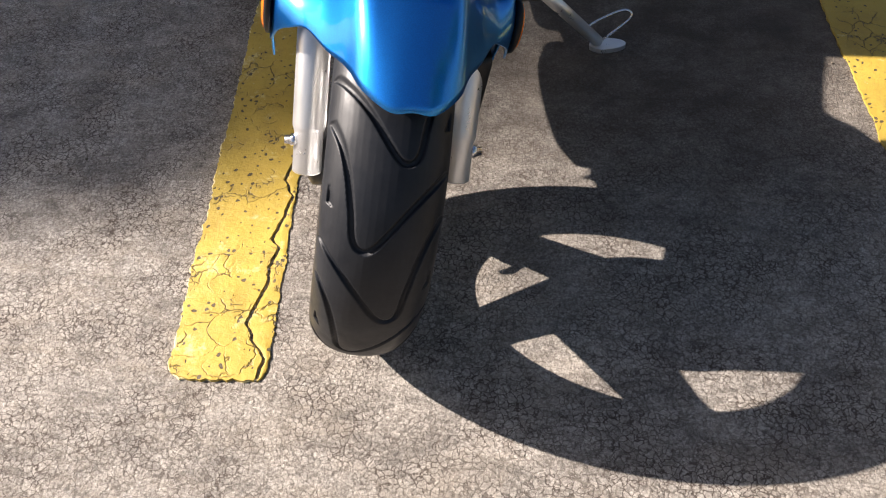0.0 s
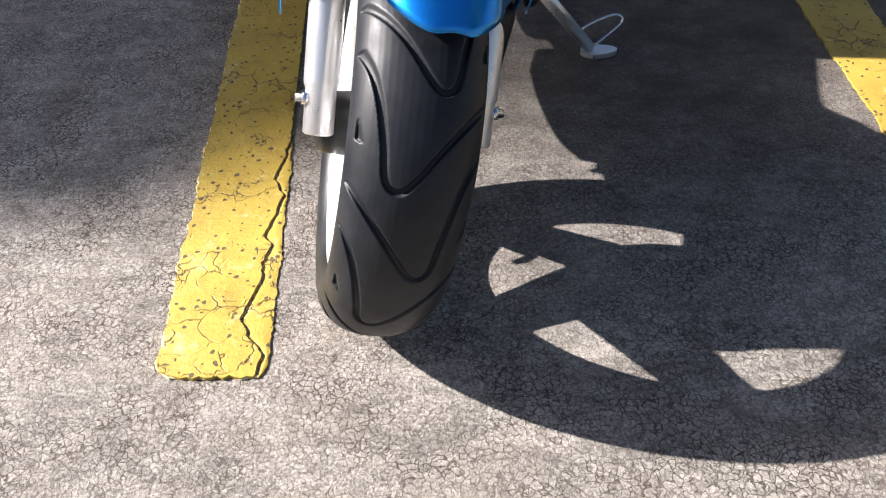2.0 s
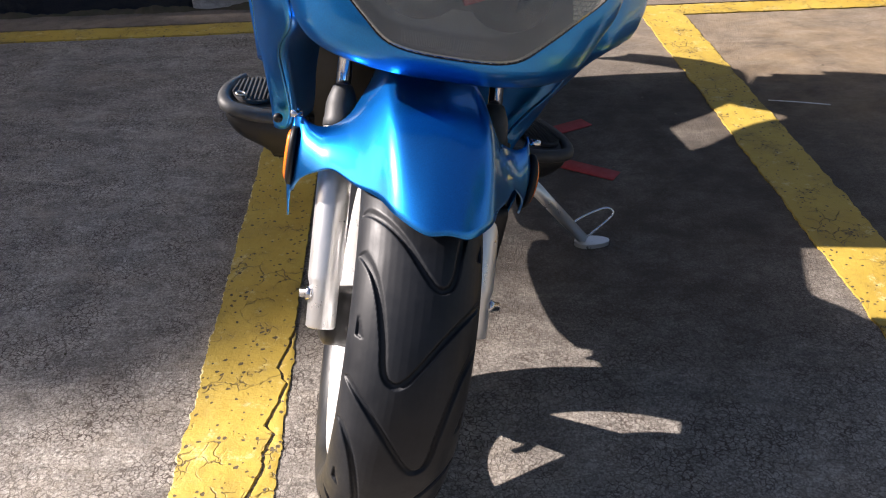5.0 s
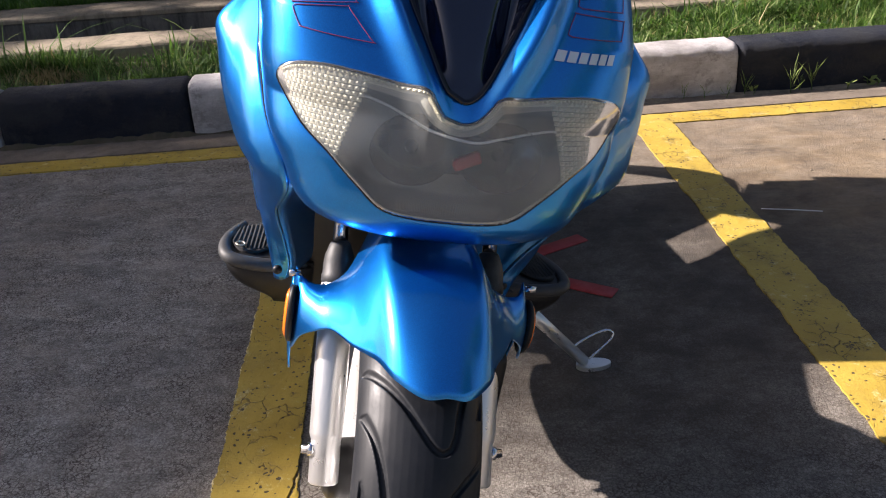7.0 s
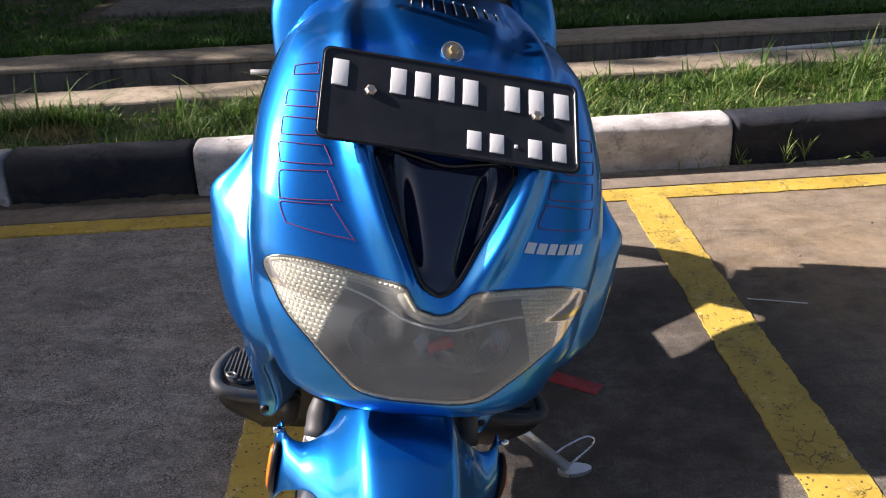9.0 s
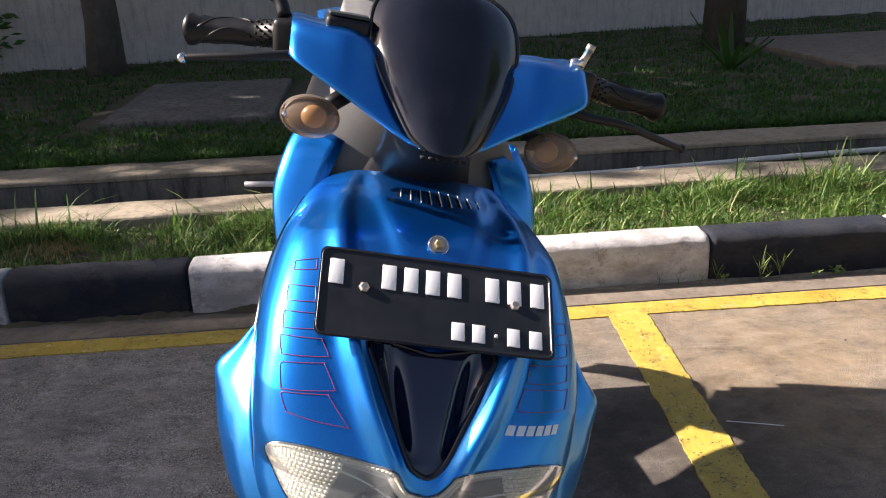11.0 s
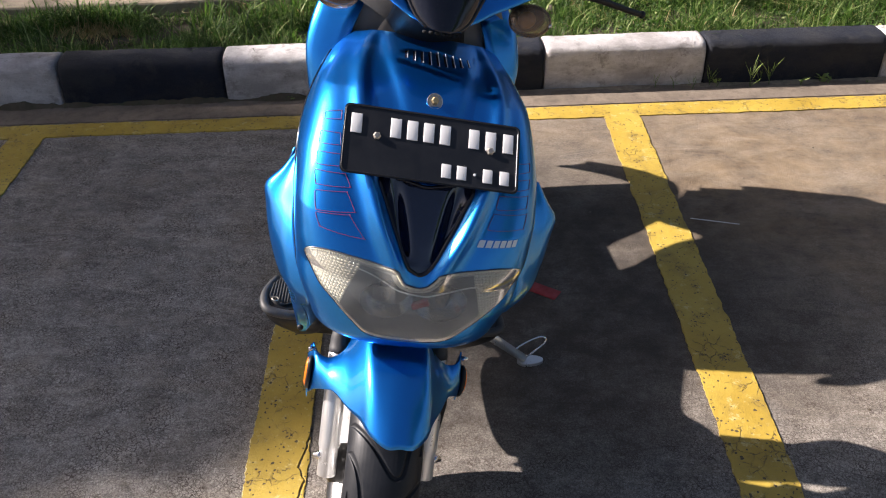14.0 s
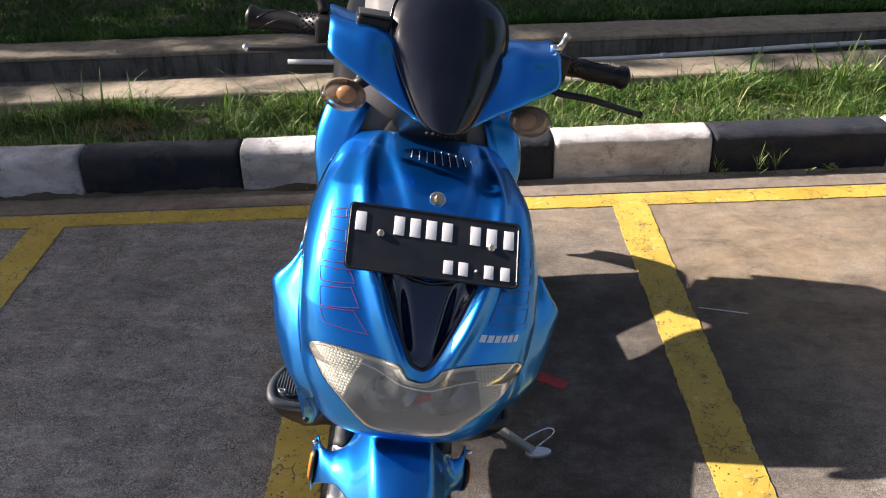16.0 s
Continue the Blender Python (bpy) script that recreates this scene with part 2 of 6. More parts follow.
ASPHALT = asphalt_material()
PAINT = road_paint_material()
CONCRETE = concrete_material("weathered_concrete", (0.235, 0.195, 0.147), (0.140, 0.114, 0.085), (0.055, 0.047, 0.039), 0.65)
GUTTER = concrete_material("gutter_concrete", (0.235, 0.190, 0.145), (0.125, 0.101, 0.078), (0.055, 0.045, 0.036), 0.5)
SANDY = concrete_material("sandy_concrete", (0.335, 0.280, 0.205), (0.200, 0.163, 0.115), (0.075, 0.060, 0.044), 0.6)
CONCRETE_DARK = concrete_material("stained_concrete", (0.19, 0.170, 0.145), (0.095, 0.088, 0.078), (0.022, 0.021, 0.020), 0.9)
KERB_WHITE = kerb_material("white_kerb_paint", (0.76, 0.735, 0.725), (0.58, 0.555, 0.555), (0.31, 0.285, 0.275))
KERB_BLACK = kerb_material("black_kerb_paint", (0.020, 0.025, 0.040), (0.013, 0.016, 0.026), (0.042, 0.043, 0.047))
SOIL = concrete_material("soil", (0.11, 0.085, 0.055), (0.05, 0.04, 0.025), (0.03, 0.05, 0.012), 0.6)
GRASS = leaf_material("grass_blades", (0.008, 0.022, 0.004), (0.028, 0.068, 0.010), (0.078, 0.158, 0.024), (0.34, 0.40, 0.15))
STRAW = leaf_material("dry_blades", (0.20, 0.15, 0.06), (0.34, 0.27, 0.12), (0.46, 0.38, 0.19))
LAWN = leaf_material("lawn_blades", (0.022, 0.06, 0.010), (0.04, 0.10, 0.015), (0.07, 0.14, 0.025))
LEAF = leaf_material("tree_leaves", (0.04, 0.09, 0.015), (0.06, 0.13, 0.02), (0.09, 0.16, 0.03))
BARK = concrete_material("bark", (0.105, 0.086, 0.068), (0.045, 0.037, 0.029), (0.035, 0.045, 0.022), 0.5)
WALL = concrete_material("old_white_wall", (0.56, 0.505, 0.455), (0.42, 0.378, 0.34), (0.15, 0.12, 0.098), 0.4)
BLUE = blue_paint_material()
GLOSS_BLACK = Nodes("gloss_black_plastic", (0.003, 0.003, 0.007), 0.10, 0.0).m
NAVY = Nodes("dark_navy_lacquer", (0.007, 0.010, 0.029), 0.14, 0.0, Coat_Weight=1.0, Coat_Roughness=0.03).m
def dusty_visor():
    k = Nodes("dusty_black_visor", (0.008, 0.009, 0.016), 0.12)
    speck = k.ramp(k.noise(420, 2, 0.5), (0.70, 0.0), (0.78, 0.45))
    film = k.ramp(k.noise(9, 6, 0.7, at=k.coords(scale=(1.0, 1.0, 0.4))), (0.42, 0.0), (0.70, 0.35))
    k.put("Base Color", k.mix(speck, k.mix(film, (0.006, 0.007, 0.013), (0.030, 0.032, 0.042)), (0.10, 0.10, 0.10)))
    k.put("Roughness", k.ramp(k.noise(14, 7, 0.7), (0.3, 0.06), (0.7, 0.20)))
    return k.m


VISOR = dusty_visor()
VISOR_RIM = Nodes("worn_black_edge", (0.006, 0.006, 0.008), 0.24, 0.0, Specular_IOR_Level=0.7).m
GRIP = scuffed("black_grip_rubber", (0.0055, 0.0055, 0.006), 0.36, 0.0, 0.01, 300, 0.05, Specular_IOR_Level=0.28)
BLACK = scuffed("black_plastic", (0.009, 0.009, 0.010), 0.42, 0.0, 0.03, Specular_IOR_Level=0.3)
DARK = scuffed("dark_grey_plastic", (0.024, 0.025, 0.027), 0.55, 0.0, 0.12)
GREY = scuffed("grey_plastic", (0.16, 0.155, 0.15), 0.55, 0.0, 0.10)
RUBBER = scuffed("tyre_rubber", (0.0075, 0.0090, 0.0125), 0.46, 0.0, 0.05, 420, 0.06, Specular_IOR_Level=0.35)
MAT = scuffed("worn_rubber_mat", (0.020, 0.020, 0.021), 0.85, 0.0, 0.05)
GROOVE = Nodes("groove_rubber", (0.004, 0.004, 0.0045), 0.9).m
SILVER = scuffed("silver_paint", (0.70, 0.70, 0.70), 0.32, 0.75, 0.06, 500, 0.1)
CHROME = Nodes("chrome", (0.72, 0.72, 0.74), 0.12, 1.0).m
STEEL = scuffed("zinc_steel", (0.46, 0.42, 0.36), 0.36, 0.9, 0.2)
WHITE = scuffed("white_enamel", (0.80, 0.80, 0.80), 0.4, 0.0, 0.02)
PLATE = scuffed("black_enamel_plate", (0.010, 0.011, 0.014), 0.34, 0.0, 0.04)
AMBER = Nodes("amber_reflector", (0.85, 0.20, 0.01), 0.18, 0.0, Coat_Weight=1.0).m
RED = scuffed("red_road_mark", (0.27, 0.014, 0.014), 0.7, 0.0, 0.25)
RED_LINE = Nodes("red_pinstripe", (0.24, 0.03, 0.09), 0.35).m
CRUST = scuffed("pale_paint_crust", (0.60, 0.52, 0.26), 0.7, 0.0, 0.15, 200, 0.5)
DECAL = Nodes("pale_silver_decal", (0.62, 0.68, 0.74), 0.3, 0.2).m
MIRROR = Nodes("reflector_bowl", (0.55, 0.56, 0.56), 0.22, 1.0).m
PVC = scuffed("white_pipe", (0.60, 0.59, 0.57), 0.45, 0.0, 0.05)


def glass_material(name, tint, haze, rough=0.04):
    """Clear plastic with a little haze: see-through, glossy towards grazing angles."""
    k = Nodes(name, tint, 0.5)
    tr = k.t.nodes.new("ShaderNodeBsdfTransparent")
    tr.inputs[0].default_value = (*[0.55 + 0.45 * c for c in tint], 1.0)
    gl = k.t.nodes.new("ShaderNodeBsdfGlossy")
    gl.inputs["Roughness"].default_value = rough
    fr = k.t.nodes.new("ShaderNodeFresnel")
    fr.inputs[0].default_value = 1.32
    shine, cloud = k.t.nodes.new("ShaderNodeMixShader"), k.t.nodes.new("ShaderNodeMixShader")
    k.t.links.new(fr.outputs[0], shine.inputs[0])
    k.t.links.new(tr.outputs[0], shine.inputs[1])
    k.t.links.new(gl.outputs[0], shine.inputs[2])
    k.t.links.new(k.ramp(k.noise(9, 7, 0.7), (0.3, haze * 0.6), (0.7, haze * 1.4)), cloud.inputs[0])
    k.t.links.new(shine.outputs[0], cloud.inputs[1])
    k.t.links.new(k.b.outputs[0], cloud.inputs[2])
    k.t.links.new(cloud.outputs[0], k.t.nodes["Material Output"].inputs[0])
    return k.m


LENS = glass_material("clouded_lens", (0.88, 0.91, 0.90), 0.085, 0.13)
LENS_AMBER = glass_material("smoked_indicator_lens", (0.52, 0.37, 0.25), 0.26)
BULB_AMBER = Nodes("amber_bulb", (0.36, 0.20, 0.080), 0.3).m


# ---- mesh helpers ----
def part(name, bm, material, parent=None, label="", smooth=True):
    """Links a bmesh as one mesh object, under a thing or a part if given."""
    me = bpy.data.meshes.new(name)
    bm.normal_update()
    bm.to_mesh(me)
    bm.free()
    for f in me.polygons:
        f.use_smooth = smooth
    me.materials.append(material)
    ob = new(name, me)
    if parent is not None:
        ob.parent = parent
    if label:
        ob["label"] = label
    return ob


def empty(name, m):
    ob = new(name)
    ob.empty_display_size = 0.05
    ob.matrix_world = m
    return ob


def curve_points(points, steps):
    """Catmull-Rom through the points."""
    p = [Vector(q) for q in points]
    p = [2 * p[0] - p[1], *p, 2 * p[-1] - p[-2]]
    out = []
    for i in range(1, len(p) - 2):
        for k in range(steps):
            s = k / steps
            out.append(0.5 * (2 * p[i] + (p[i + 1] - p[i - 1]) * s + (2 * p[i - 1] - 5 * p[i] + 4 * p[i + 1] - p[i + 2]) * s * s
                              + (3 * p[i] - p[i - 1] - 3 * p[i + 1] + p[i + 2]) * s ** 3))
    out.append(p[-2])
    return out


def table(x, xs, ys):
    return float(np.interp(x, xs, ys))


def grid(rows, close=False, bm=None):
    """A sheet through rows of points of equal length."""
    bm = bm or bmesh.new()
    vs = [[bm.verts.new(p) for p in r] for r in rows]
    n = len(rows[0])
    for a, b in zip(vs, vs[1:]):
        for i in range(n if close else n - 1):
            j = (i + 1) % n
            bm.faces.new((a[i], a[j], b[j], b[i]))
    return bm


def smooth_grid(rows, across=4, along=4):
    """The same sheet, with points laid smoothly between those given."""
    rows = [curve_points(r, across) for r in rows]
    cols = [curve_points([r[i] for r in rows], along) for i in range(len(rows[0]))]
    return grid([[c[k] for c in cols] for k in range(len(cols[0]))])


def thicken(bm, amount):
    """Gives a sheet thickness to its back; amount in metres, its sign is ignored."""
    t = abs(amount)
    bm.normal_update()
    front = bm.faces[:]
    rim = [e for e in bm.edges if e.is_boundary]
    twin = {v: bm.verts.new(v.co - v.normal * t) for v in bm.verts[:]}
    for f in front:
        bm.faces.new([twin[v] for v in reversed(f.verts)])
    for e in rim:
        f = e.link_faces[0]
        loop = next(l for l in f.loops if l.edge == e)
        a, b = loop.vert, loop.link_loop_next.vert
        bm.faces.new((b, a, twin[a], twin[b]))
    return bm


def tube(path, radius, sides=12, bm=None, ends=True):
    """A tube along points; radius: one, or one a point."""
    bm = bm or bmesh.new()
    p = [Vector(q) for q in path]
    r = radius if isinstance(radius, (list, tuple)) else [radius] * len(p)
    t0 = (p[1] - p[0]).normalized()
    side = t0.orthogonal().normalized()
    rings = []
    for i, q in enumerate(p):
        t = (p[min(i + 1, len(p) - 1)] - p[max(i - 1, 0)]).normalized()
        side = (side - t * side.dot(t)).normalized()
        up = t.cross(side)
        rings.append([bm.verts.new(q + (side * math.cos(a) + up * math.sin(a)) * r[i]) for a in (2 * math.pi * k / sides for k in range(sides))])
    for a, b in zip(rings, rings[1:]):
        for k in range(sides):
            bm.faces.new((a[k], a[(k + 1) % sides], b[(k + 1) % sides], b[k]))
    if ends:
        bm.faces.new(rings[0][::-1])
        bm.faces.new(rings[-1])
    return bm


def box(x0, x1, y0, y1, z0, z1, bevel=0.0, segments=2, bm=None):
    own = bmesh.new()
    bmesh.ops.create_cube(own, size=1.0, matrix=Matrix.Translation(((x0 + x1) / 2, (y0 + y1) / 2, (z0 + z1) / 2)) @ Matrix.Diagonal((x1 - x0, y1 - y0, z1 - z0, 1)))
    if bevel:
        bmesh.ops.bevel(own, geom=own.edges[:], offset=bevel, segments=segments, profile=0.6, affect="EDGES")
    return own


def lathe(profile, sides=48, axis="X"):
    """Turns (radius, along) points about an axis through the origin."""
    rows = []
    for k in range(sides):
        a = 2 * math.pi * k / sides
        c, s = math.cos(a), math.sin(a)
        rows.append([(h, r * c, r * s) if axis == "X" else (r * c, h, r * s) if axis == "Y" else (r * c, r * s, h) for r, h in profile])
    rows.append(rows[0])
    bm = grid(rows)
    bmesh.ops.remove_doubles(bm, verts=bm.verts[:], dist=1e-5)
    bmesh.ops.recalc_face_normals(bm, faces=bm.faces[:])
    return bm


def plate_of(outline, z0, z1, bm=None):
    """A flat piece with the given outline (x, y), from z0 up to z1."""
    bm = bm or bmesh.new()
    low = [bm.verts.new((x, y, z0)) for x, y in outline]
    top = [bm.verts.new((x, y, z1)) for x, y in outline]
    n = len(outline)
    for i in range(n):
        bm.faces.new((low[i], low[(i + 1) % n], top[(i + 1) % n], top[i]))
    bm.faces.new(top)
    bm.faces.new(low[::-1])
    bmesh.ops.recalc_face_normals(bm, faces=bm.faces[:])
    return bm


# ---- ground ----
ALPHA = 4.4                                   # turn of the kerb line
BACK = pose(0, 2.925, 0, 0, 0, ALPHA)          # its frame: x along the kerb, y away from the road

bm = bmesh.new()
edge = [-150, -40, -12, -4, -2, -1, 0, 1, 2, 4, 12, 40, 150]
grid([[(x, y, 0.0) for x in edge] for y in edge], bm=bm)
ground = tagged(part("ground", bm, ASPHALT, smooth=False), "pale weathered asphalt car park with fine crazed cracks", "ground", kind="structure")


def wobble(a, b, n, amp, seed):
    """Points from a to b along an uneven edge."""
    rnd = random.Random(seed)
    a, b = Vector(a), Vector(b)
    side = Vector((-(b - a).y, (b - a).x)).normalized()
    off = 0.0
    out = []
    for i in range(n + 1):
        off = 0.6 * off + rnd.uniform(-amp, amp)
        out.append(a + (b - a) * (i / n) + side * off)
    return out


def strip(name, left, right, z=0.004, across=2, ragged=0.0):
    """A painted band between two edges; ragged: how uneven its first end is."""
    rows = []
    for i, (a, b) in enumerate(zip(left, right)):
        row = []
        for k in range(across + 1):
            p = a.lerp(b, k / across)
            off = ragged * (0.6 * noise.noise(Vector((p.x * 60, 3.1, 0))) + 0.5 * noise.noise(Vector((p.x * 170, 8.4, 0)))) * max(0.0, 1 - i / 3)
            row.append((p.x, p.y + off, z + 0.0008 * math.sin(math.pi * k / across) + 0.0006 * noise.noise(Vector((p.x * 40, p.y * 40, 2)))))
        rows.append(row)
    bm = grid(rows)
    rim = [e for e in bm.edges if e.is_boundary]
    low = bmesh.ops.extrude_edge_only(bm, edges=rim)["geom"]
    for v in low:
        if isinstance(v, bmesh.types.BMVert):
            v.co.z = -0.002
    bmesh.ops.recalc_face_normals(bm, faces=bm.faces[:])
    return bm


def bay_line(name, near, far, width, seed, label):
    n = max(8, int((Vector(far) - Vector(near)).length / 0.012))
    d = (Vector(far) - Vector(near)).normalized()
    side = Vector((d.y, -d.x)) * width
    left = wobble(near, far, n, 0.0026, seed)
    right = wobble(Vector(near) + side, Vector(far) + side, n, 0.0026, seed + 1)
    return tagged(part(name, strip(name, left, right), PAINT, smooth=False), label, "road marking", "yellow bay lines", kind="structure")


# the line beside the wheel, split lengthwise by one long open crack
near_l, far_l = Vector((-0.335, 0.640)), Vector((-0.434, 2.665))
CRACK = [(0.64, 0.118), (0.656, 0.121), (0.672, 0.125), (0.700, 0.106), (0.732, 0.092), (0.752, 0.098), (0.798, 0.112), (0.829, 0.110), (0.866, 0.120),
         (0.882, 0.107), (0.921, 0.118), (0.968, 0.127), (1.004, 0.111), (1.048, 0.121), (1.10, 0.1295)]
n = 420
ys = np.linspace(0.640, 2.665, n)
lean_line = (far_l.x - near_l.x) / (far_l.y - near_l.y)
rnd = random.Random(3)
jit = [rnd.uniform(-0.0014, 0.0014) for _ in range(3 * n)]
cy, cx = zip(*CRACK)


def crack_at(y):
    return table(y, cy, cx) + 0.0042 * noise.noise(Vector((y * 75, 1.0, 0.0))) + 0.002 * noise.noise(Vector((y * 260, 4.0, 0.0)))


lefts = [Vector((-0.335 + lean_line * (y - 0.640) + jit[i] + 0.02 * max(0.0, 1 - (y - 0.640) / 0.02) ** 2 + 0.0036 * noise.noise(Vector((y * 9, 7, 0))) + 0.0022 * noise.noise(Vector((y * 47, 7, 0))), y)) for i, y in enumerate(ys)]
mids_l = [Vector((-0.335 + lean_line * (y - 0.640) + min(0.1295, crack_at(y)) - 0.0024 - 0.0016 * noise.noise(Vector((y * 45, 9, 0))), y)) for y in ys]
mids_r = [Vector((-0.335 + lean_line * (y - 0.640) + min(0.1302, crack_at(y) + 0.0022), y)) for y in ys]
rights = [Vector((-0.335 + lean_line * (y - 0.640) + 0.131 + jit[n + i] - 0.008 * max(0.0, 1 - (y - 0.640) / 0.02) ** 2 + 0.004 * noise.noise(Vector((y * 22, 17, 0))), y)) for i, y in enumerate(ys)]
bm = strip("a", lefts, mids_l, 0.0045, 14, 0.010)
part_line = bm
whole = tagged(part("bay_line_1", part_line, PAINT, smooth=False), "thick yellow bay line split by a long dark crack", "road marking", "yellow bay lines", kind="structure")
rnd = random.Random(12)
crust = [Vector((p.x + rnd.uniform(-0.001, 0.0015), p.y, 0.002)) for p in lefts[:245]]
rim_end = [Vector((-0.317 + 0.105 * k / 40, 0.642 + 0.006 * noise.noise(Vector((k * 0.17, 3.1, 0))), 0.001)) for k in range(41)]
for pts in (crust, rim_end):
    part("paint_crust", tube(pts, [0.0007 + 0.0026 * max(0.0, 0.15 + noise.noise(Vector((p.x * 38, p.y * 38, 0)))) for p in pts], 6), CRUST, whole, "pale crumbling edge of the paint", smooth=False)
keep = [i for i, y in enumerate(ys) if y < 1.09]
part("paint_strip", strip("b", [mids_r[i] for i in keep], [rights[i] for i in keep], 0.0022, 5, 0.008), PAINT, whole, smooth=False)

bay_line("bay_line_2", (0.705, 0.35), (0.632, 2.70), 0.128, 11, "cracked thick yellow bay line beside the scooter")
bay_line("bay_line_3", (-1.44, 0.60), (-1.522, 2.56), 0.128, 21, "worn yellow bay line on dark asphalt")
bay_line("bay_line_4", (1.76, 0.55), (1.69, 2.80), 0.128, 31, "worn yellow bay line on pale asphalt")
a, b = BACK @ Vector((-6, -0.295, 0)), BACK @ Vector((6, -0.295, 0))
line = bay_line("cross_line", a.xy, b.xy, -0.098, 41, "yellow line along the head of the bays")

# two red strokes on the asphalt
red = empty("red_mark", pose(0.30, 1.75, 0, 0, 0, 0))
tagged(red, "two faded red painted strokes on dark asphalt", "road marking", kind="structure")
for x, y, ang in ((-0.006, -0.100, -32), (-0.030, 0.090, 30)):
    bm = box(-0.085, 0.085, -0.021, 0.021, 0.0005, 0.0035, 0.001, 1)
    bm.transform(pose(x, y, 0, 0, 0, ang))
    part("stroke", bm, RED, red)

# ---- kerb ----
bm = box(-8, 8, -0.185, -0.02, -0.01, 0.004, 0.002)
bm.transform(BACK)
tagged(part("gutter_strip", bm, GUTTER, smooth=False), "sandy concrete gutter strip at the foot of the kerb", "gutter", kind="structure")


def kerb_mesh(length, seed):
    prof = [(0.008, 0.0), (0.004, 0.05), (0.0, 0.11), (0.001, 0.140), (0.004, 0.154), (0.011, 0.166), (0.022, 0.174), (0.04, 0.178), (0.07, 0.179), (0.125, 0.177), (0.138, 0.168), (0.14, 0.1), (0.14, 0.0)]
    n = 60
    rows = []
    for i in range(n + 1):
        x = length * i / n
        dx = 0.006 if i in (0, n) else 0.0
        row = []
        for y, z in prof:
            w = Vector((x * 9 + seed * 13.1, y * 9, z * 9))
            row.append((x, y + dx * (0.05 < z) + 0.0030 * noise.noise(w) + 0.0022 * noise.noise(w * 4) + 0.0012 * noise.noise(w * 11), z - dx * (z > 0.13) + (0.0028 * noise.noise(w + Vector((5, 5, 5))) + 0.0014 * noise.noise(w * 6) if z > 0.02 else 0)))
        rows.append(row)
    bm = grid(rows)
    for end in (0, n):
        bm.verts.ensure_lookup_table()
        ring = [bm.verts[end * len(prof) + k] for k in range(len(prof))]
        bm.faces.new(ring if end else ring[::-1])
    bmesh.ops.recalc_face_normals(bm, faces=bm.faces[:])
    return bm


JOINTS = [-5.16, -4.53, -3.90, -3.27, -2.64, -2.02, -1.415, -0.80, -0.19, 0.425, 1.055, 1.765, 2.40, 3.03, 3.66, 4.29]
kerb = empty("kerb", BACK)
tagged(kerb, "worn concrete kerb painted in black and white blocks", "kerb", kind="structure")
for i, (a, b) in enumerate(zip(JOINTS, JOINTS[1:])):
    bm = kerb_mesh(b - a - 0.008, i)
    bm.transform(Matrix.Translation((a, -0.048, 0)))
    part("kerb_stone", bm, KERB_BLACK if i % 2 == 0 else KERB_WHITE, kerb)


# ---- verge, ditch and lawn ----
def slab(name, u0, u1, v0, v1, z0, z1, material, label, category, bevel=0.012, rough=0.004, seed=0, n=60, kind="structure", at=None):
    """A long rough block in the kerb's frame, or in the one given."""
    prof = [(v0, z0), (v0, z1 - bevel), (v0 + bevel * 0.4, z1 - bevel * 0.3), (v0 + bevel, z1)]
    m = max(2, int((v1 - v0) / 0.06))
    prof += [(v0 + bevel + (v1 - v0 - 2 * bevel) * k / m, z1) for k in range(1, m)]
    prof += [(v1 - bevel, z1), (v1, z1 - bevel), (v1, z0)]
    rows = []
    for i in range(n + 1):
        u = u0 + (u1 - u0) * i / n
        rows.append([(u, v + rough * noise.noise(Vector((u * 3 + seed, v * 7, z * 7))), z + (rough * noise.noise(Vector((u * 4, v * 6 + seed, 3))) if z > z0 else 0)) for v, z in prof])
    bm = grid(rows)
    for k in (0, n):
        bm.verts.ensure_lookup_table()
        ring = [bm.verts[k * len(prof) + j] for j in range(len(prof))]
        bm.faces.new(ring if k else ring[::-1])
    bmesh.ops.recalc_face_normals(bm, faces=bm.faces[:])
    bm.transform(at or BACK)
    return tagged(part(name, bm, material, smooth=False), label, category, kind=kind)


DRAIN = BACK @ pose(0, 0, 0, 0, 0, 1.6)         # the drain runs slightly away from the kerb
FAR_SIDE = BACK @ pose(0, 0, 0, 0, 0, 0.8)
slab("verge_soil", -8, 8, 0.07, 0.70, 0.0, 0.115, SOIL, "dark soil of the grass verge behind the kerb", "soil", 0.01, 0.02, 1, 160)
slab("ditch_ledge", -8, 8, 0.622, 0.868, 0.0, 0.185, SANDY, "weathered sandy concrete ledge along the open drain", "ledge", 0.010, 0.006, 2, 160, at=DRAIN)
slab("ditch_floor", -8, 8, 0.85, 1.25, 0.0, 0.085, CONCRETE_DARK, "dark stained bottom of the open drain", "drain", 0.004, 0.003, 3, at=DRAIN)
slab("ditch_wall", -8, 8, 1.206, 1.470, 0.0, 0.20, CONCRETE_DARK, "stained concrete drain wall with a sandy top", "drain wall", 0.02, 0.008, 4, 160, at=FAR_SIDE)
slab("ditch_coping", -8, 8, 1.200, 1.475, 0.19, 0.212, SANDY, "sandy worn top of the drain wall", "coping", 0.008, 0.006, 5, 160, at=FAR_SIDE)
slab("lawn_soil", -14, 14, 1.47, 12.0, 0.0, 0.195, SOIL, "shaded soil under the lawn", "soil", 0.02, 0.03, 6, 160, at=DRAIN)


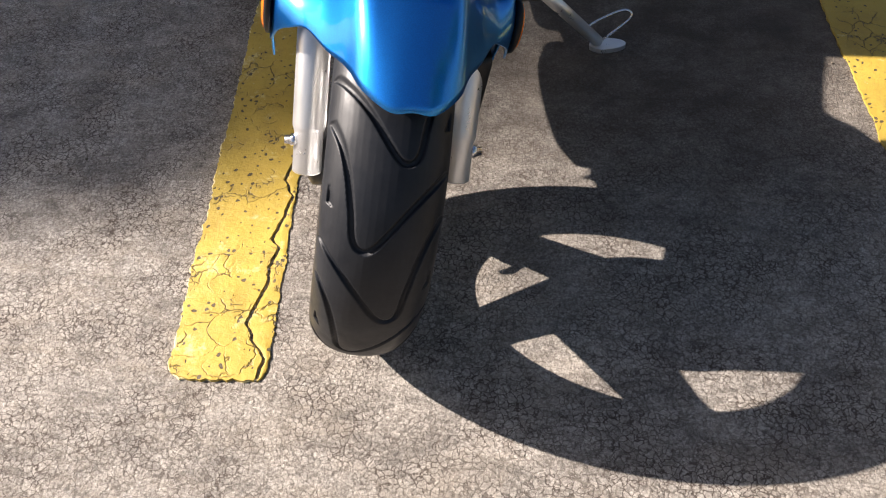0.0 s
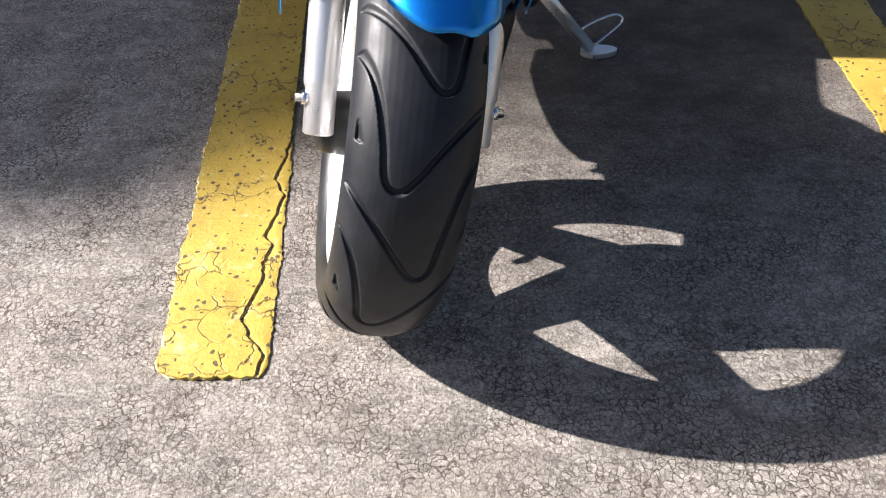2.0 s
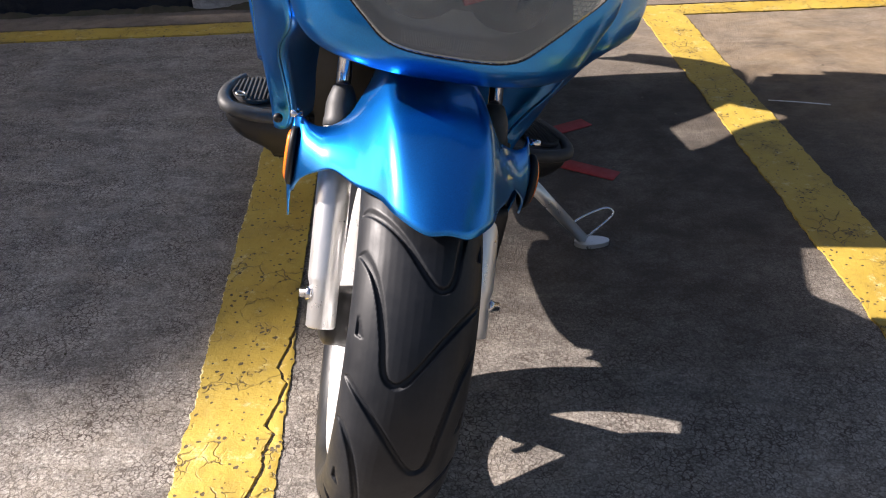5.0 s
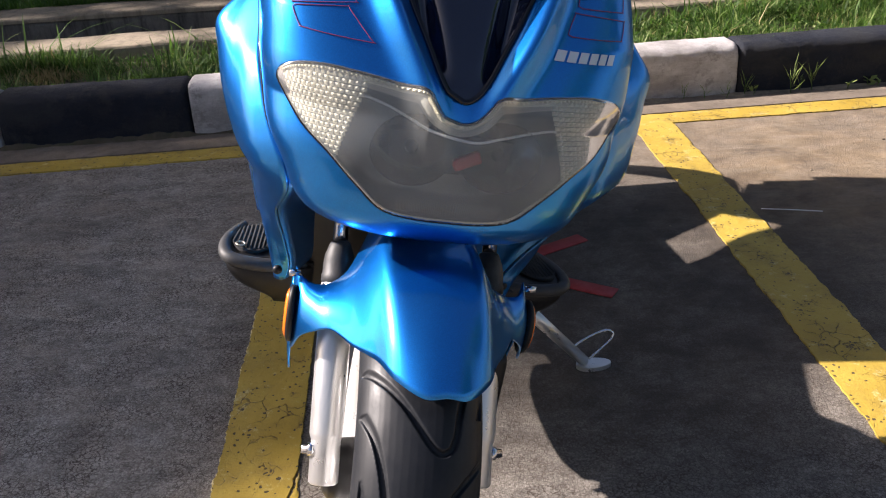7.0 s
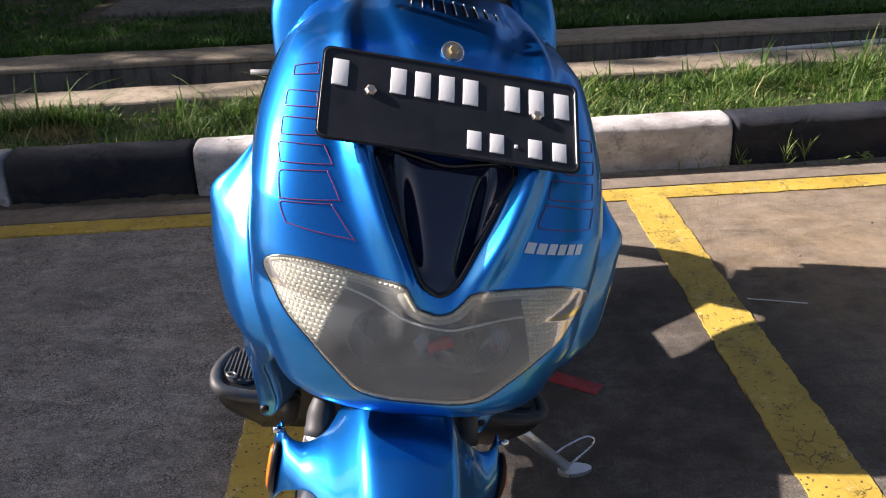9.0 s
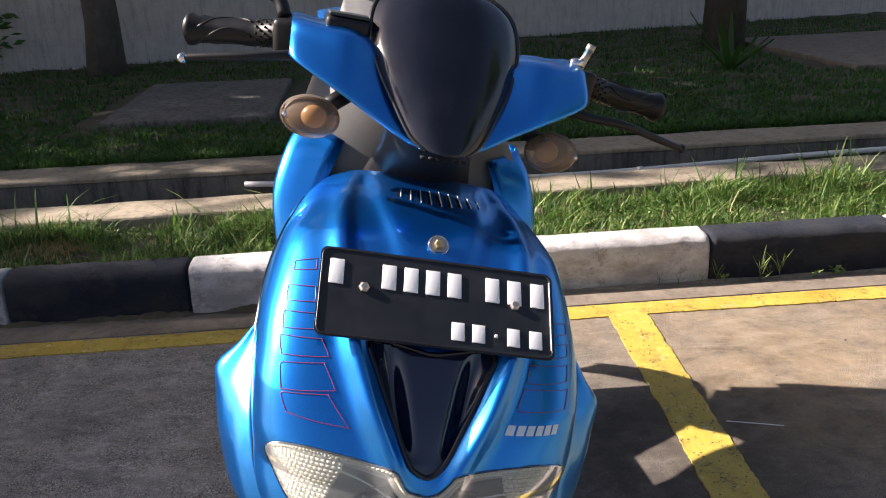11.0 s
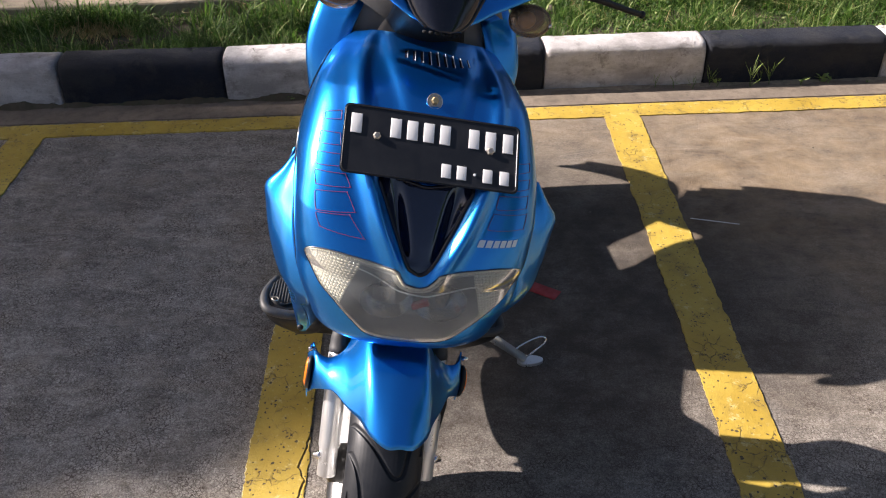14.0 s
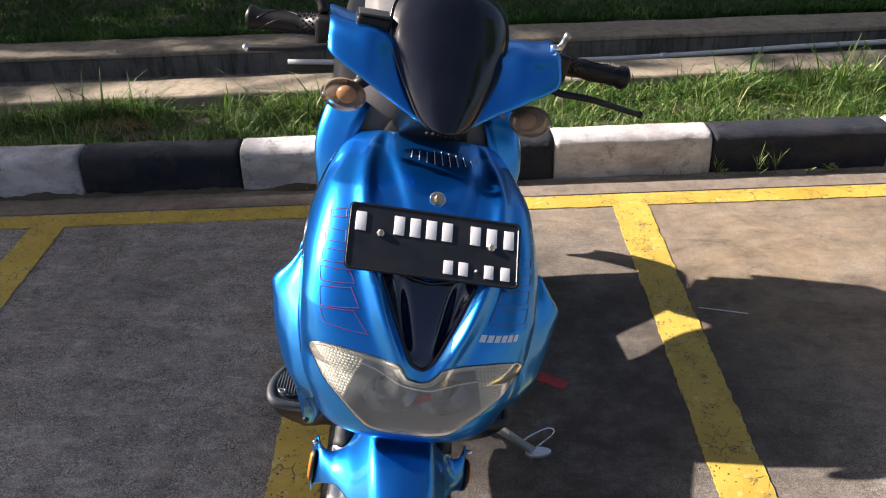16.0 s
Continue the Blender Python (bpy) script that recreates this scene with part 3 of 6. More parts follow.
# ---- scooter: shape of the front shield ----
VS = (0.0, 0.06, 0.12, 0.25, 0.38, 0.5, 0.6, 0.7, 0.8, 0.88, 0.94, 1.0)
SHELL = {
    "y": (-0.020, -0.045, -0.052, -0.050, -0.033, 0.000, 0.045, 0.095, 0.149, 0.205, 0.260, 0.335),
    "z": (0.534, 0.550, 0.575, 0.625, 0.683, 0.735, 0.790, 0.838, 0.879, 0.903, 0.920, 0.930),
    "w": (0.140, 0.148, 0.155, 0.178, 0.190, 0.197, 0.197, 0.190, 0.180, 0.166, 0.150, 0.122),
    "d": (0.060, 0.075, 0.085, 0.100, 0.130, 0.180, 0.190, 0.180, 0.150, 0.120, 0.085, 0.035),
    "drop": (-0.030, -0.020, -0.012, 0.0, 0.0, 0.0, 0.010, 0.030, 0.045, 0.045, 0.036, 0.025),
    "ridge": (0.02, 0.02, 0.02, 0.02, 0.033, 0.064, 0.090, 0.104, 0.113, 0.114, 0.106, 0.088),
    "high": (0.0, 0.0, 0.0, 0.002, 0.013, 0.021, 0.016, 0.011, 0.010, 0.011, 0.012, 0.010),
    "flat": (0.01, 0.01, 0.01, 0.01, 0.01, 0.01, 0.01, 0.030, 0.048, 0.064, 0.076, 0.086),
    "lift": (0.0, 0.0, 0.0, 0.0, 0.0, 0.0, 0.0, 0.003, 0.008, 0.011, 0.012, 0.012),
}


TURN = Matrix.Translation((0, 0.09, 0)) @ Matrix.Rotation(radians(-1.8), 4, "Z") @ Matrix.Translation((0, -0.09, 0))   # the body against the wheel


def eased(v, key):
    """A smooth reading of the table."""
    lo, hi = max(0.0, v - 0.035), min(1.0, v + 0.035)
    return sum(float(np.interp(lo + (hi - lo) * k / 6, VS, SHELL[key])) for k in range(7)) / 7


def shell_row(v):
    return {k: eased(v, k) for k in SHELL}


def shell_point(s, r, out=0.0):
    """A point of the shield: s across from -1 to 1, r a row of the table; out: metres in front of it."""
    a = abs(s) * math.pi / 2
    n = 2.0 / 2.5
    x = r["w"] * math.sin(a) ** n
    m = 2.5 + 2.0 * min(1.0, max(0.0, (r["z"] - 0.66) / 0.08)) - 2.2 * min(1.0, max(0.0, (r["z"] - 0.885) / 0.035))
    f = 1.0 - max(0.0, 1.0 - (x / r["w"]) ** m) ** (1.0 / m)
    y = r["y"] + r["d"] * f
    z = r["z"] - r["drop"] * f
    hump = math.exp(-((x - r["ridge"]) / (0.014 if x < r["ridge"] else 0.0145)) ** 2)
    bump = r["high"] * hump + r["lift"] / (1.0 + math.exp((x - r["flat"]) / 0.0050))
    bump += out
    return TURN @ Vector((math.copysign(x, s), y - 0.72 * bump, z + 0.60 * bump))


ROWS_MADE = {}


def shield(s, v, out=0.0):
    key = round(v, 5)
    if key not in ROWS_MADE:
        ROWS_MADE[key] = shell_row(v)
    return shell_point(s, ROWS_MADE[key], out)


def mirrored(half):
    """A closed outline from its right half, given from the middle's one end to its other."""
    return [*half, *[(-s, v) for s, v in half[::-1] if abs(s) > 1e-6]]


HEAD = mirrored([(0, 0.338), (0.03, 0.345), (0.055, 0.368), (0.078, 0.385), (0.18, 0.404), (0.30, 0.412), (0.42, 0.414), (0.55, 0.405), (0.65, 0.386), (0.69, 0.362),
                 (0.64, 0.332), (0.54, 0.285), (0.42, 0.240), (0.31, 0.172), (0.20, 0.117), (0.0, 0.105)])
INSERT = mirrored([(0, 0.380), (0.025, 0.395), (0.05, 0.430), (0.086, 0.490), (0.145, 0.560), (0.185, 0.603), (0.168, 0.622), (0.11, 0.618), (0.04, 0.610), (0, 0.605)])


def rounded(outline, steps=5):
    """The outline with its corners eased."""
    pts = [*outline[-2:], *outline, *outline[:3]]
    c = curve_points([(*p, 0) for p in pts], steps)
    return [(p.x, p.y) for p in c[2 * steps:-3 * steps]]


def inside(poly, s, v):
    hit = False
    for (x0, y0), (x1, y1) in zip(poly, [*poly[1:], poly[0]]):
        if (y0 > v) != (y1 > v) and s < (x1 - x0) * (v - y0) / (y1 - y0) + x0:
            hit = not hit
    return hit


def nearest(polys, s, v):
    best = (1e9, s, v)
    for poly in polys:
        for (x0, y0), (x1, y1) in zip(poly, [*poly[1:], poly[0]]):
            dx, dy = x1 - x0, y1 - y0
            q = min(1.0, max(0.0, ((s - x0) * dx + (v - y0) * dy) / max(1e-12, dx * dx + dy * dy)))
            px, py = x0 + q * dx, y0 + q * dy
            d = (px - s) ** 2 + (py - v) ** 2
            if d < best[0]:
                best = (d, px, py)
    return best


def sheet(polys, keep_inside, n_s, n_v, span, surface):
    """A sheet over part of the shield, cut along outlines."""
    s0, s1, v0, v1 = span
    S, V = np.linspace(s0, s1, n_s + 1), np.linspace(v0, v1, n_v + 1)
    kept = set()
    for i in range(n_s):
        for j in range(n_v):
            cs, cv = (S[i] + S[i + 1]) / 2, (V[j] + V[j + 1]) / 2
            if any(inside(p, cs, cv) for p in polys) == keep_inside:
                kept.add((i, j))
    cells = {}
    for i, j in kept:
        for a in ((i, j), (i + 1, j), (i, j + 1), (i + 1, j + 1)):
            cells[a] = cells.get(a, 0) + 1
    bm = bmesh.new()
    verts = {}
    for (i, j), count in cells.items():
        s, v = float(S[i]), float(V[j])
        border = (i in (0, n_s)) or (j in (0, n_v))
        if count < 4 and (keep_inside or not border):
            _, s, v = nearest(polys, s, v)
        verts[i, j] = bm.verts.new(surface(s, v))
    for i, j in kept:
        bm.faces.new((verts[i, j], verts[i + 1, j], verts[i + 1, j + 1], verts[i, j + 1]))
    bmesh.ops.recalc_face_normals(bm, faces=bm.faces[:])
    return bm


def facing(bm, way=(0, -1, 0.3)):
    """Turns a sheet's faces towards a side."""
    bm.normal_update()
    if sum((f.normal.dot(Vector(way)) * f.calc_area() for f in bm.faces)) < 0:
        bmesh.ops.reverse_faces(bm, faces=bm.faces[:])
    return bm


def along_outline(outline, out=0.0, steps=5):
    pts = [Vector(shield(s, v, out)) for s, v in rounded(outline, steps)]
    return [*pts, pts[0]]


def sided(points, side):
    return [(p[0] * side, p[1], p[2]) for p in points]


SCOOTER = pose(-0.105, 0.806, 0.0, 0, 12.5, 9.0)
scooter = empty("scooter", SCOOTER)
tagged(scooter, "bright metallic blue motor scooter leaning on its side stand", "motor scooter")


def build_shield(root):
    head, insert = rounded(HEAD, 3), rounded(INSERT, 3)
    bm = facing(sheet([head, insert], False, 230, 260, (-1, 1, 0, 1), shield))
    panel = part("front_fairing", thicken(bm, -0.003), BLUE, root, "glossy metallic blue front fairing with two raised ridges")

    # black V-shaped insert with two long dents
    def dented(s, v):
        x, y, z = shield(s, v, -0.003)
        q = (v - 0.38) / 0.24
        mid = 0.022 + 0.030 * q
        dip = 0.016 * math.exp(-((abs(x) - mid) / 0.012) ** 2) * max(0.0, math.sin(math.pi * min(1, max(0, (q - 0.12) / 0.9)))) ** 0.7
        return (x, y + 0.8 * dip, z - 0.5 * dip)

    bm = facing(sheet([insert], True, 70, 70, (-0.2, 0.2, 0.37, 0.63), dented))
    part("vee_insert", thicken(bm, -0.002), NAVY, panel, "glossy dark navy V-shaped insert")
    part("insert_trim", tube(along_outline(INSERT, 0.0008), 0.0028, 8, ends=False), GLOSS_BLACK, panel)

    # vent slots below the neck: shade in navy strips, lit edges in pale ones
    for k in range(9):
        x = -0.0445 + 0.0139 * k
        s = math.copysign(2 / math.pi * math.asin((abs(x) / 0.165) ** 1.25), x)
        e = abs(k - 4) / 4
        hi, lo = 0.944 - 0.008 * e, 0.908 + 0.010 * e ** 2
        rows = []
        for v in np.linspace(lo, hi, 7):
            p = Vector(shield(s, v, 0.0010))
            rows.append([p + Vector((-0.0030, 0, -0.0006)), p + Vector((0.0012, 0, -0.0006)), p + Vector((0.0016, 0, 0.0))])
        slot = part("vent_slot", facing(grid(rows), (0, -0.3, 1)), NAVY, panel)
        part("slot_edge", tube([r[2] for r in rows], 0.0007, 6), DECAL, slot, "pale strip coloured for the slot's lit edge")

    # pinstripe decals
    def outline_decal(corners, name="pinstripe"):
        loop = rounded([((a[0] * 0.93 + b[0] * 0.07), (a[1] * 0.93 + b[1] * 0.07)) if k == 0 else ((a[0] * 0.07 + b[0] * 0.93), (a[1] * 0.07 + b[1] * 0.93))
                        for a, b in zip(corners, [*corners[1:], corners[0]]) for k in (0, 1)], 4)
        pts = [shield(s, v, 0.0008) for s, v in loop]
        part(name, tube([*pts, pts[0]], 0.00042, 5, ends=False), RED_LINE, panel, "thin dark red pinstripe outline")

    left = [[(-0.580, 0.508), (-0.330, 0.522), (-0.236, 0.468), (-0.533, 0.474)], [(-0.604, 0.554), (-0.360, 0.570), (-0.300, 0.530), (-0.578, 0.513)],
            [(-0.632, 0.597), (-0.386, 0.608), (-0.342, 0.581), (-0.602, 0.567)], [(-0.635, 0.640), (-0.430, 0.650), (-0.405, 0.624), (-0.620, 0.610)],
            [(-0.645, 0.690), (-0.464, 0.698), (-0.450, 0.670), (-0.635, 0.660)], [(-0.640, 0.741), (-0.491, 0.755), (-0.482, 0.732), (-0.630, 0.722)]]
    for c in left:
        outline_decal(c)
    for c in ([(0.280, 0.525), (0.315, 0.562), (0.600, 0.557), (0.570, 0.525)], [(0.325, 0.571), (0.345, 0.603), (0.605, 0.598), (0.590, 0.571)], [(0.400, 0.614), (0.415, 0.640), (0.630, 0.636), (0.615, 0.614)], [(0.440, 0.655), (0.455, 0.680), (0.645, 0.676), (0.635, 0.655)]):
        outline_decal(c)

    # the name on the fairing, as slanted plain bars
    for k in range(6):
        s = 0.232 + 0.048 * k
        loop = [(s, 0.481), (s + 0.038, 0.481), (s + 0.050, 0.501), (s + 0.012, 0.501)]
        bm = bmesh.new()
        bm.faces.new([bm.verts.new(shield(a, b, 0.0012)) for a, b in loop])
        part("name_bar", facing(bm), DECAL, panel, "pale silver lettering bar")

    # edge trim along the seams
    for side in (-1, 1):
        seam = [shield(side * 0.995, v, 0.0) for v in np.linspace(0.08, 1.0, 40)]
        part("seam", tube(seam, 0.0022, 6), GLOSS_BLACK, panel)
    return panel


def build_headlight(root):
    head = rounded(HEAD, 3)
    lamp = part("headlight", facing(thicken(facing(sheet([head], True, 180, 110, (-0.72, 0.72, 0.09, 0.43), lambda s, v: shield(s, v, 0.0025))), -0.0025)), LENS, root, "wide clouded clear headlight with ribbed corner lenses")
    lamp.visible_shadow = False
    part("lens_gasket", tube(along_outline(HEAD, 0.0002), 0.0009, 8, ends=False), GLOSS_BLACK, lamp)

    # yellowed rib that runs round the inside of the lens
    cx, cv = 0.0, 0.26
    part("lens_rib", tube([Vector(shield(cx + (s - cx) * 0.955, cv + (v - cv) * 0.935, -0.0055)) for s, v in [*rounded(HEAD, 4), HEAD[0]]], 0.0014, 8, ends=False), YELLOWED, lamp, "yellowed serrated inner edge of the lens")

    # row of small teeth round the rim, on a pale flange of even width
    loop = rounded(HEAD, 14)[::2]

    def inset(k, amount, out):
        (a0, b0), (a1, b1) = loop[k - 1], loop[(k + 1) % len(loop)]
        a, b = loop[k]
        d = Vector((-(b1 - b0) * 2.13, (a1 - a0), 0)).normalized() * amount
        for sign in (1, -1):
            q = (a + sign * d.x / 1.0, b + sign * d.y / 2.13)
            if inside(head, *q):
                return Vector(shield(*q, out))
        return Vector(shield(a * 0.96, cv + (b - cv) * 0.95, out))

    bm = bmesh.new()
    for k in range(len(loop)):
        m = (k + 1) % len(loop)
        q = [inset(k, 0.005, -0.0015), inset(m, 0.005, -0.0015), inset(m, 0.017, -0.004), inset(k, 0.017, -0.004)]
        mid = (q[0] + q[1] + q[2] + q[3]) / 4 + Vector((0, -0.0030, 0.001))
        v = [bm.verts.new(p) for p in q]
        t = bm.verts.new(mid)
        for e in range(4):
            bm.faces.new((v[e], v[(e + 1) % 4], t))
    part("rim_teeth", facing(bm), YELLOWED, lamp, "yellowed toothed rim inside the lens", smooth=False)
    rows = [[inset(k % len(loop), 0.018, -0.0040), inset(k % len(loop), 0.030, -0.0060), inset(k % len(loop), 0.034, -0.012)] for k in range(len(loop) + 1)]
    part("lens_flange", facing(grid(rows)), FLANGE, lamp, "pale milky flange inside the lens rim")

    # housing behind the lens
    def bowl(s, v):
        x, y, z = shield(s * 0.99, 0.26 + (v - 0.26) * 0.985, -0.011)
        e = math.sqrt(nearest([head], s, v)[0])
        deep = 0.052 * min(1.0, e / 0.05) ** 0.5
        return (x, y + deep, z - 0.1 * deep)

    part("lamp_housing", facing(sheet([head], True, 110, 70, (-0.72, 0.72, 0.09, 0.43), bowl)), HOUSING, lamp, "dull grey lamp housing")

    # twin reflector bowls and bulbs
    for side in (-1, 1):
        bm = lathe([(0.003, 0.034), (0.014, 0.030), (0.026, 0.020), (0.034, 0.006), (0.036, 0.0)], 32, "Y")
        bm.transform(Matrix.Translation((side * 0.043, -0.030, 0.632)) @ Matrix.Diagonal((1.15, 1, 1, 1)))
        bowl_part = part("reflector_bowl", bm, MIRROR, lamp, "mirrored reflector bowl")
        bm = lathe([(0.0, -0.012), (0.005, -0.010), (0.007, -0.002), (0.006, 0.02), (0.0, 0.02)], 16, "Y")
        bm.transform(Matrix.Translation((side * 0.043, -0.016, 0.632)))
        part("bulb", bm, DARK, bowl_part)
    bm = box(-0.014, 0.014, -0.030, -0.022, 0.626, 0.638, 0.002)
    bm.transform(Matrix.Translation((-0.008, 0.0, 0.632)) @ pose(0, 0, 0, 0, -25, 0) @ Matrix.Translation((0.008, 0, -0.632)))
    bm.transform(Matrix.Translation((0.012, 0.0, -0.010)))
    part("red_tab", bm, RED, lamp, "small red mark inside the lamp")

    # prismatic corner lenses: rows of small raised squares
    for side in (-1, 1):
        bm = bmesh.new()
        for i in range(21):
            for j in range(28):
                v = 0.130 + 0.0105 * j
                lim = 0.25 + 0.85 * max(0.0, 0.385 - v) - 1.2 * max(0.0, v - 0.395)
                s = side * (lim + 0.0115 + 0.0245 * i)
                if not inside(head, s, v) or nearest([head], s, v)[0] < 0.0055 ** 2:
                    continue
                c = Vector(shield(s, v, -0.0006))
                q = [bm.verts.new(shield(s + a * 0.0115, v + b * 0.0047, -0.0036)) for a, b in ((-1, -1), (1, -1), (1, 1), (-1, 1))]
                t = bm.verts.new(c)
                for a in range(4):
                    bm.faces.new((q[a], q[(a + 1) % 4], t))
        bmesh.ops.recalc_face_normals(bm, faces=bm.faces[:])
        part("corner_lens", facing(bm), PRISM, lamp, "clear corner lens of small prisms", smooth=False)

    # bezel edge inside the lens, coloured white for the reflection along it
    edge = [shield(s, v, -0.014) for s, v in ((-0.34, 0.300), (-0.29, 0.375), (-0.20, 0.372), (-0.12, 0.350), (-0.05, 0.322), (0.03, 0.312), (0.10, 0.325), (0.20, 0.345), (0.31, 0.350), (0.36, 0.300))]
    part("bezel_edge", tube(curve_points(edge, 4), 0.0013, 6), WHITE, lamp, "thin bezel edge whitened for the reflection line in the lens")
    hood = [[shield(s, v, -0.030 - 0.012 * k) for s in np.linspace(-0.16, 0.16, 9)] for k, v in enumerate((0.335, 0.30, 0.275))]
    part("lamp_hood", facing(smooth_grid(hood, 2, 2)), DARK, lamp, "dark hood over the bulbs")

    # fine flutes at the foot of the lens
    bm = bmesh.new()
    for k in range(60):
        s = -0.155 + 0.31 * k / 59
        tube([shield(s, 0.128, -0.001), shield(s, 0.160, -0.001)], 0.0003, 4, bm)
    part("lens_flutes", bm, HOUSING, lamp, "fine upright flutes in the lens")
    return lamp


def build_side_panel(root, side):
    rows = [  # from the seam outwards and round to the hidden rear edge
        ((0.192, 0.188, 0.748), (0.194, 0.192, 0.748), (0.196, 0.196, 0.747), (0.190, 0.230, 0.735)),
        ((0.192, 0.153, 0.720), (0.204, 0.168, 0.7205), (0.217, 0.186, 0.718), (0.200, 0.240, 0.690)),
        ((0.190, 0.117, 0.690), (0.215, 0.148, 0.692), (0.240, 0.182, 0.689), (0.210, 0.250, 0.650)),
        ((0.187, 0.080, 0.660), (0.212, 0.118, 0.664), (0.237, 0.174, 0.658), (0.210, 0.250, 0.620)),
        ((0.174, 0.048, 0.620), (0.204, 0.084, 0.626), (0.227, 0.150, 0.617), (0.205, 0.240, 0.590)),
        ((0.156, 0.030, 0.580), (0.190, 0.060, 0.580), (0.210, 0.130, 0.575), (0.195, 0.230, 0.560)),
        ((0.150, 0.050, 0.545), (0.177, 0.078, 0.545), (0.194, 0.140, 0.545), (0.185, 0.220, 0.535)),
        ((0.158, 0.105, 0.500), (0.173, 0.124, 0.500), (0.185, 0.165, 0.500), (0.185, 0.230, 0.500)),
        ((0.147, 0.150, 0.450), (0.158, 0.156, 0.450), (0.169, 0.166, 0.450), (0.170, 0.200, 0.450)),
        ((0.135, 0.182, 0.400), (0.146, 0.184, 0.400), (0.157, 0.188, 0.400), (0.158, 0.200, 0.400)),
        ((0.137, 0.190, 0.374), (0.145, 0.191, 0.372), (0.152, 0.194, 0.374), (0.152, 0.202, 0.376)),
    ]
    wide = (0, 0.006, 0.026, 0.02) if side > 0 else (0, 0, 0, 0)
    rows = [[TURN @ Vector(((x + (e if z > 0.56 else 0)) * side, y, z)) for (x, y, z), e in zip(r, wide)] for r in rows]
    bm = smooth_grid(rows, 5, 4)
    facing(bm, (side, -0.6, 0))
    panel = part("side_panel", thicken(bm, -0.003), BLUE, root, "flared glossy blue side panel with a pointed lower tongue")
    # inner wall that runs from the front edge back to the leg shield
    inner = [[(p.x * 0.985, p.y + 0.004, p.z), (p.x * 0.80, p.y + 0.05, p.z), (p.x * 0.62, p.y + 0.11, p.z)] for p, *_ in rows[4:]]
    part("inner_wall", thicken(facing(smooth_grid(inner, 3, 3), (-side, -0.4, 0)), -0.002), BLUE_DARK, panel, "unlit dark blue inner wall of the side panel")
    bm = lathe([(0.0, -0.0035), (0.0045, -0.003), (0.006, 0.0), (0.006, 0.002)], 14, "Y")
    bm.transform(Matrix.Translation((0.146 * side, 0.182, 0.392)))
    part("screw", bm, BLACK, panel)
    return panel


def build_plate(root):
    """Black plate on the fairing; its marks as plain bars."""
    a, b = Vector((-0.1375, 0.050, 0.797)), Vector((0.1365, 0.041, 0.796))
    top = Vector((0.0, 0.124, 0.869))
    base = (a + b) / 2
    X = (b - a).normalized()
    Z = (top - base)
    Z = (Z - X * Z.dot(X)).normalized()
    Y = Z.cross(X)
    m = Matrix(((X.x, Y.x, Z.x, base.x), (X.y, Y.y, Z.y, base.y), (X.z, Y.z, Z.z, base.z), (0, 0, 0, 1))) @ Matrix.Translation((0, -0.0115, 0))

    def laid(bm):
        bm.transform(m)
        return bm

    w, h = 0.1375, 0.110
    bm = box(-w, w, -0.0012, 0.0004, 0, h, 0.0)
    up = [e for e in bm.edges if abs(e.verts[0].co.y - e.verts[1].co.y) > 0.001]
    bmesh.ops.bevel(bm, geom=up, offset=0.009, segments=4, profile=0.5, affect="EDGES")
    plate = part("number_plate", laid(bm), PLATE, root, "black enamel plate with white bars in a thin rim", smooth=False)
    rim = []
    for cx, cz, a0 in ((w - 0.011, 0.011, -90), (w - 0.011, h - 0.011, 0), (-w + 0.011, h - 0.011, 90), (-w + 0.011, 0.011, 180)):
        rim += [(cx + 0.0085 * math.cos(radians(a0 + 18 * k)), -0.0014, cz + 0.0085 * math.sin(radians(a0 + 18 * k))) for k in range(6)]
    part("plate_rim", laid(tube([*rim, rim[0]], 0.0012, 6, ends=False)), PLATE_RIM, plate, "raised black rim")
    # white strip on the right side only, for the light on the rim
    part("rim_light", laid(box(w - 0.0046, w - 0.0036, -0.0032, -0.0016, 0.012, h - 0.012, 0.0003)), WHITE, plate, "white line drawn for the lit rim edge")

    def bar(x, z, bw, bh, name="mark_bar"):
        part(name, laid(box(x - bw / 2, x + bw / 2, -0.0026, -0.0009, z - bh / 2, z + bh / 2, 0.0008)), WHITE, plate, "raised white bar")

    for x in (-0.118, -0.058, -0.0325, -0.007, 0.0185, 0.0640, 0.0905, 0.1185):
        bar(x, 0.079, 0.0165, 0.031)
    for x in (0.0235, 0.0475, 0.0885, 0.1150):
        bar(x, 0.022, 0.015, 0.022, "date_bar")
    bar(0.068, 0.022, 0.004, 0.004, "date_bar")
    for x, z in ((-0.0860, 0.063), (0.0905, 0.0635)):
        bm = lathe([(0.0, -0.0052), (0.004, -0.005), (0.0062, -0.0032), (0.0066, -0.0008)], 6, "Y")
        bm.transform(Matrix.Translation((x, 0, z)))
        part("plate_screw", laid(bm), STEEL, plate, "tarnished plate screw", smooth=False)
    return plate


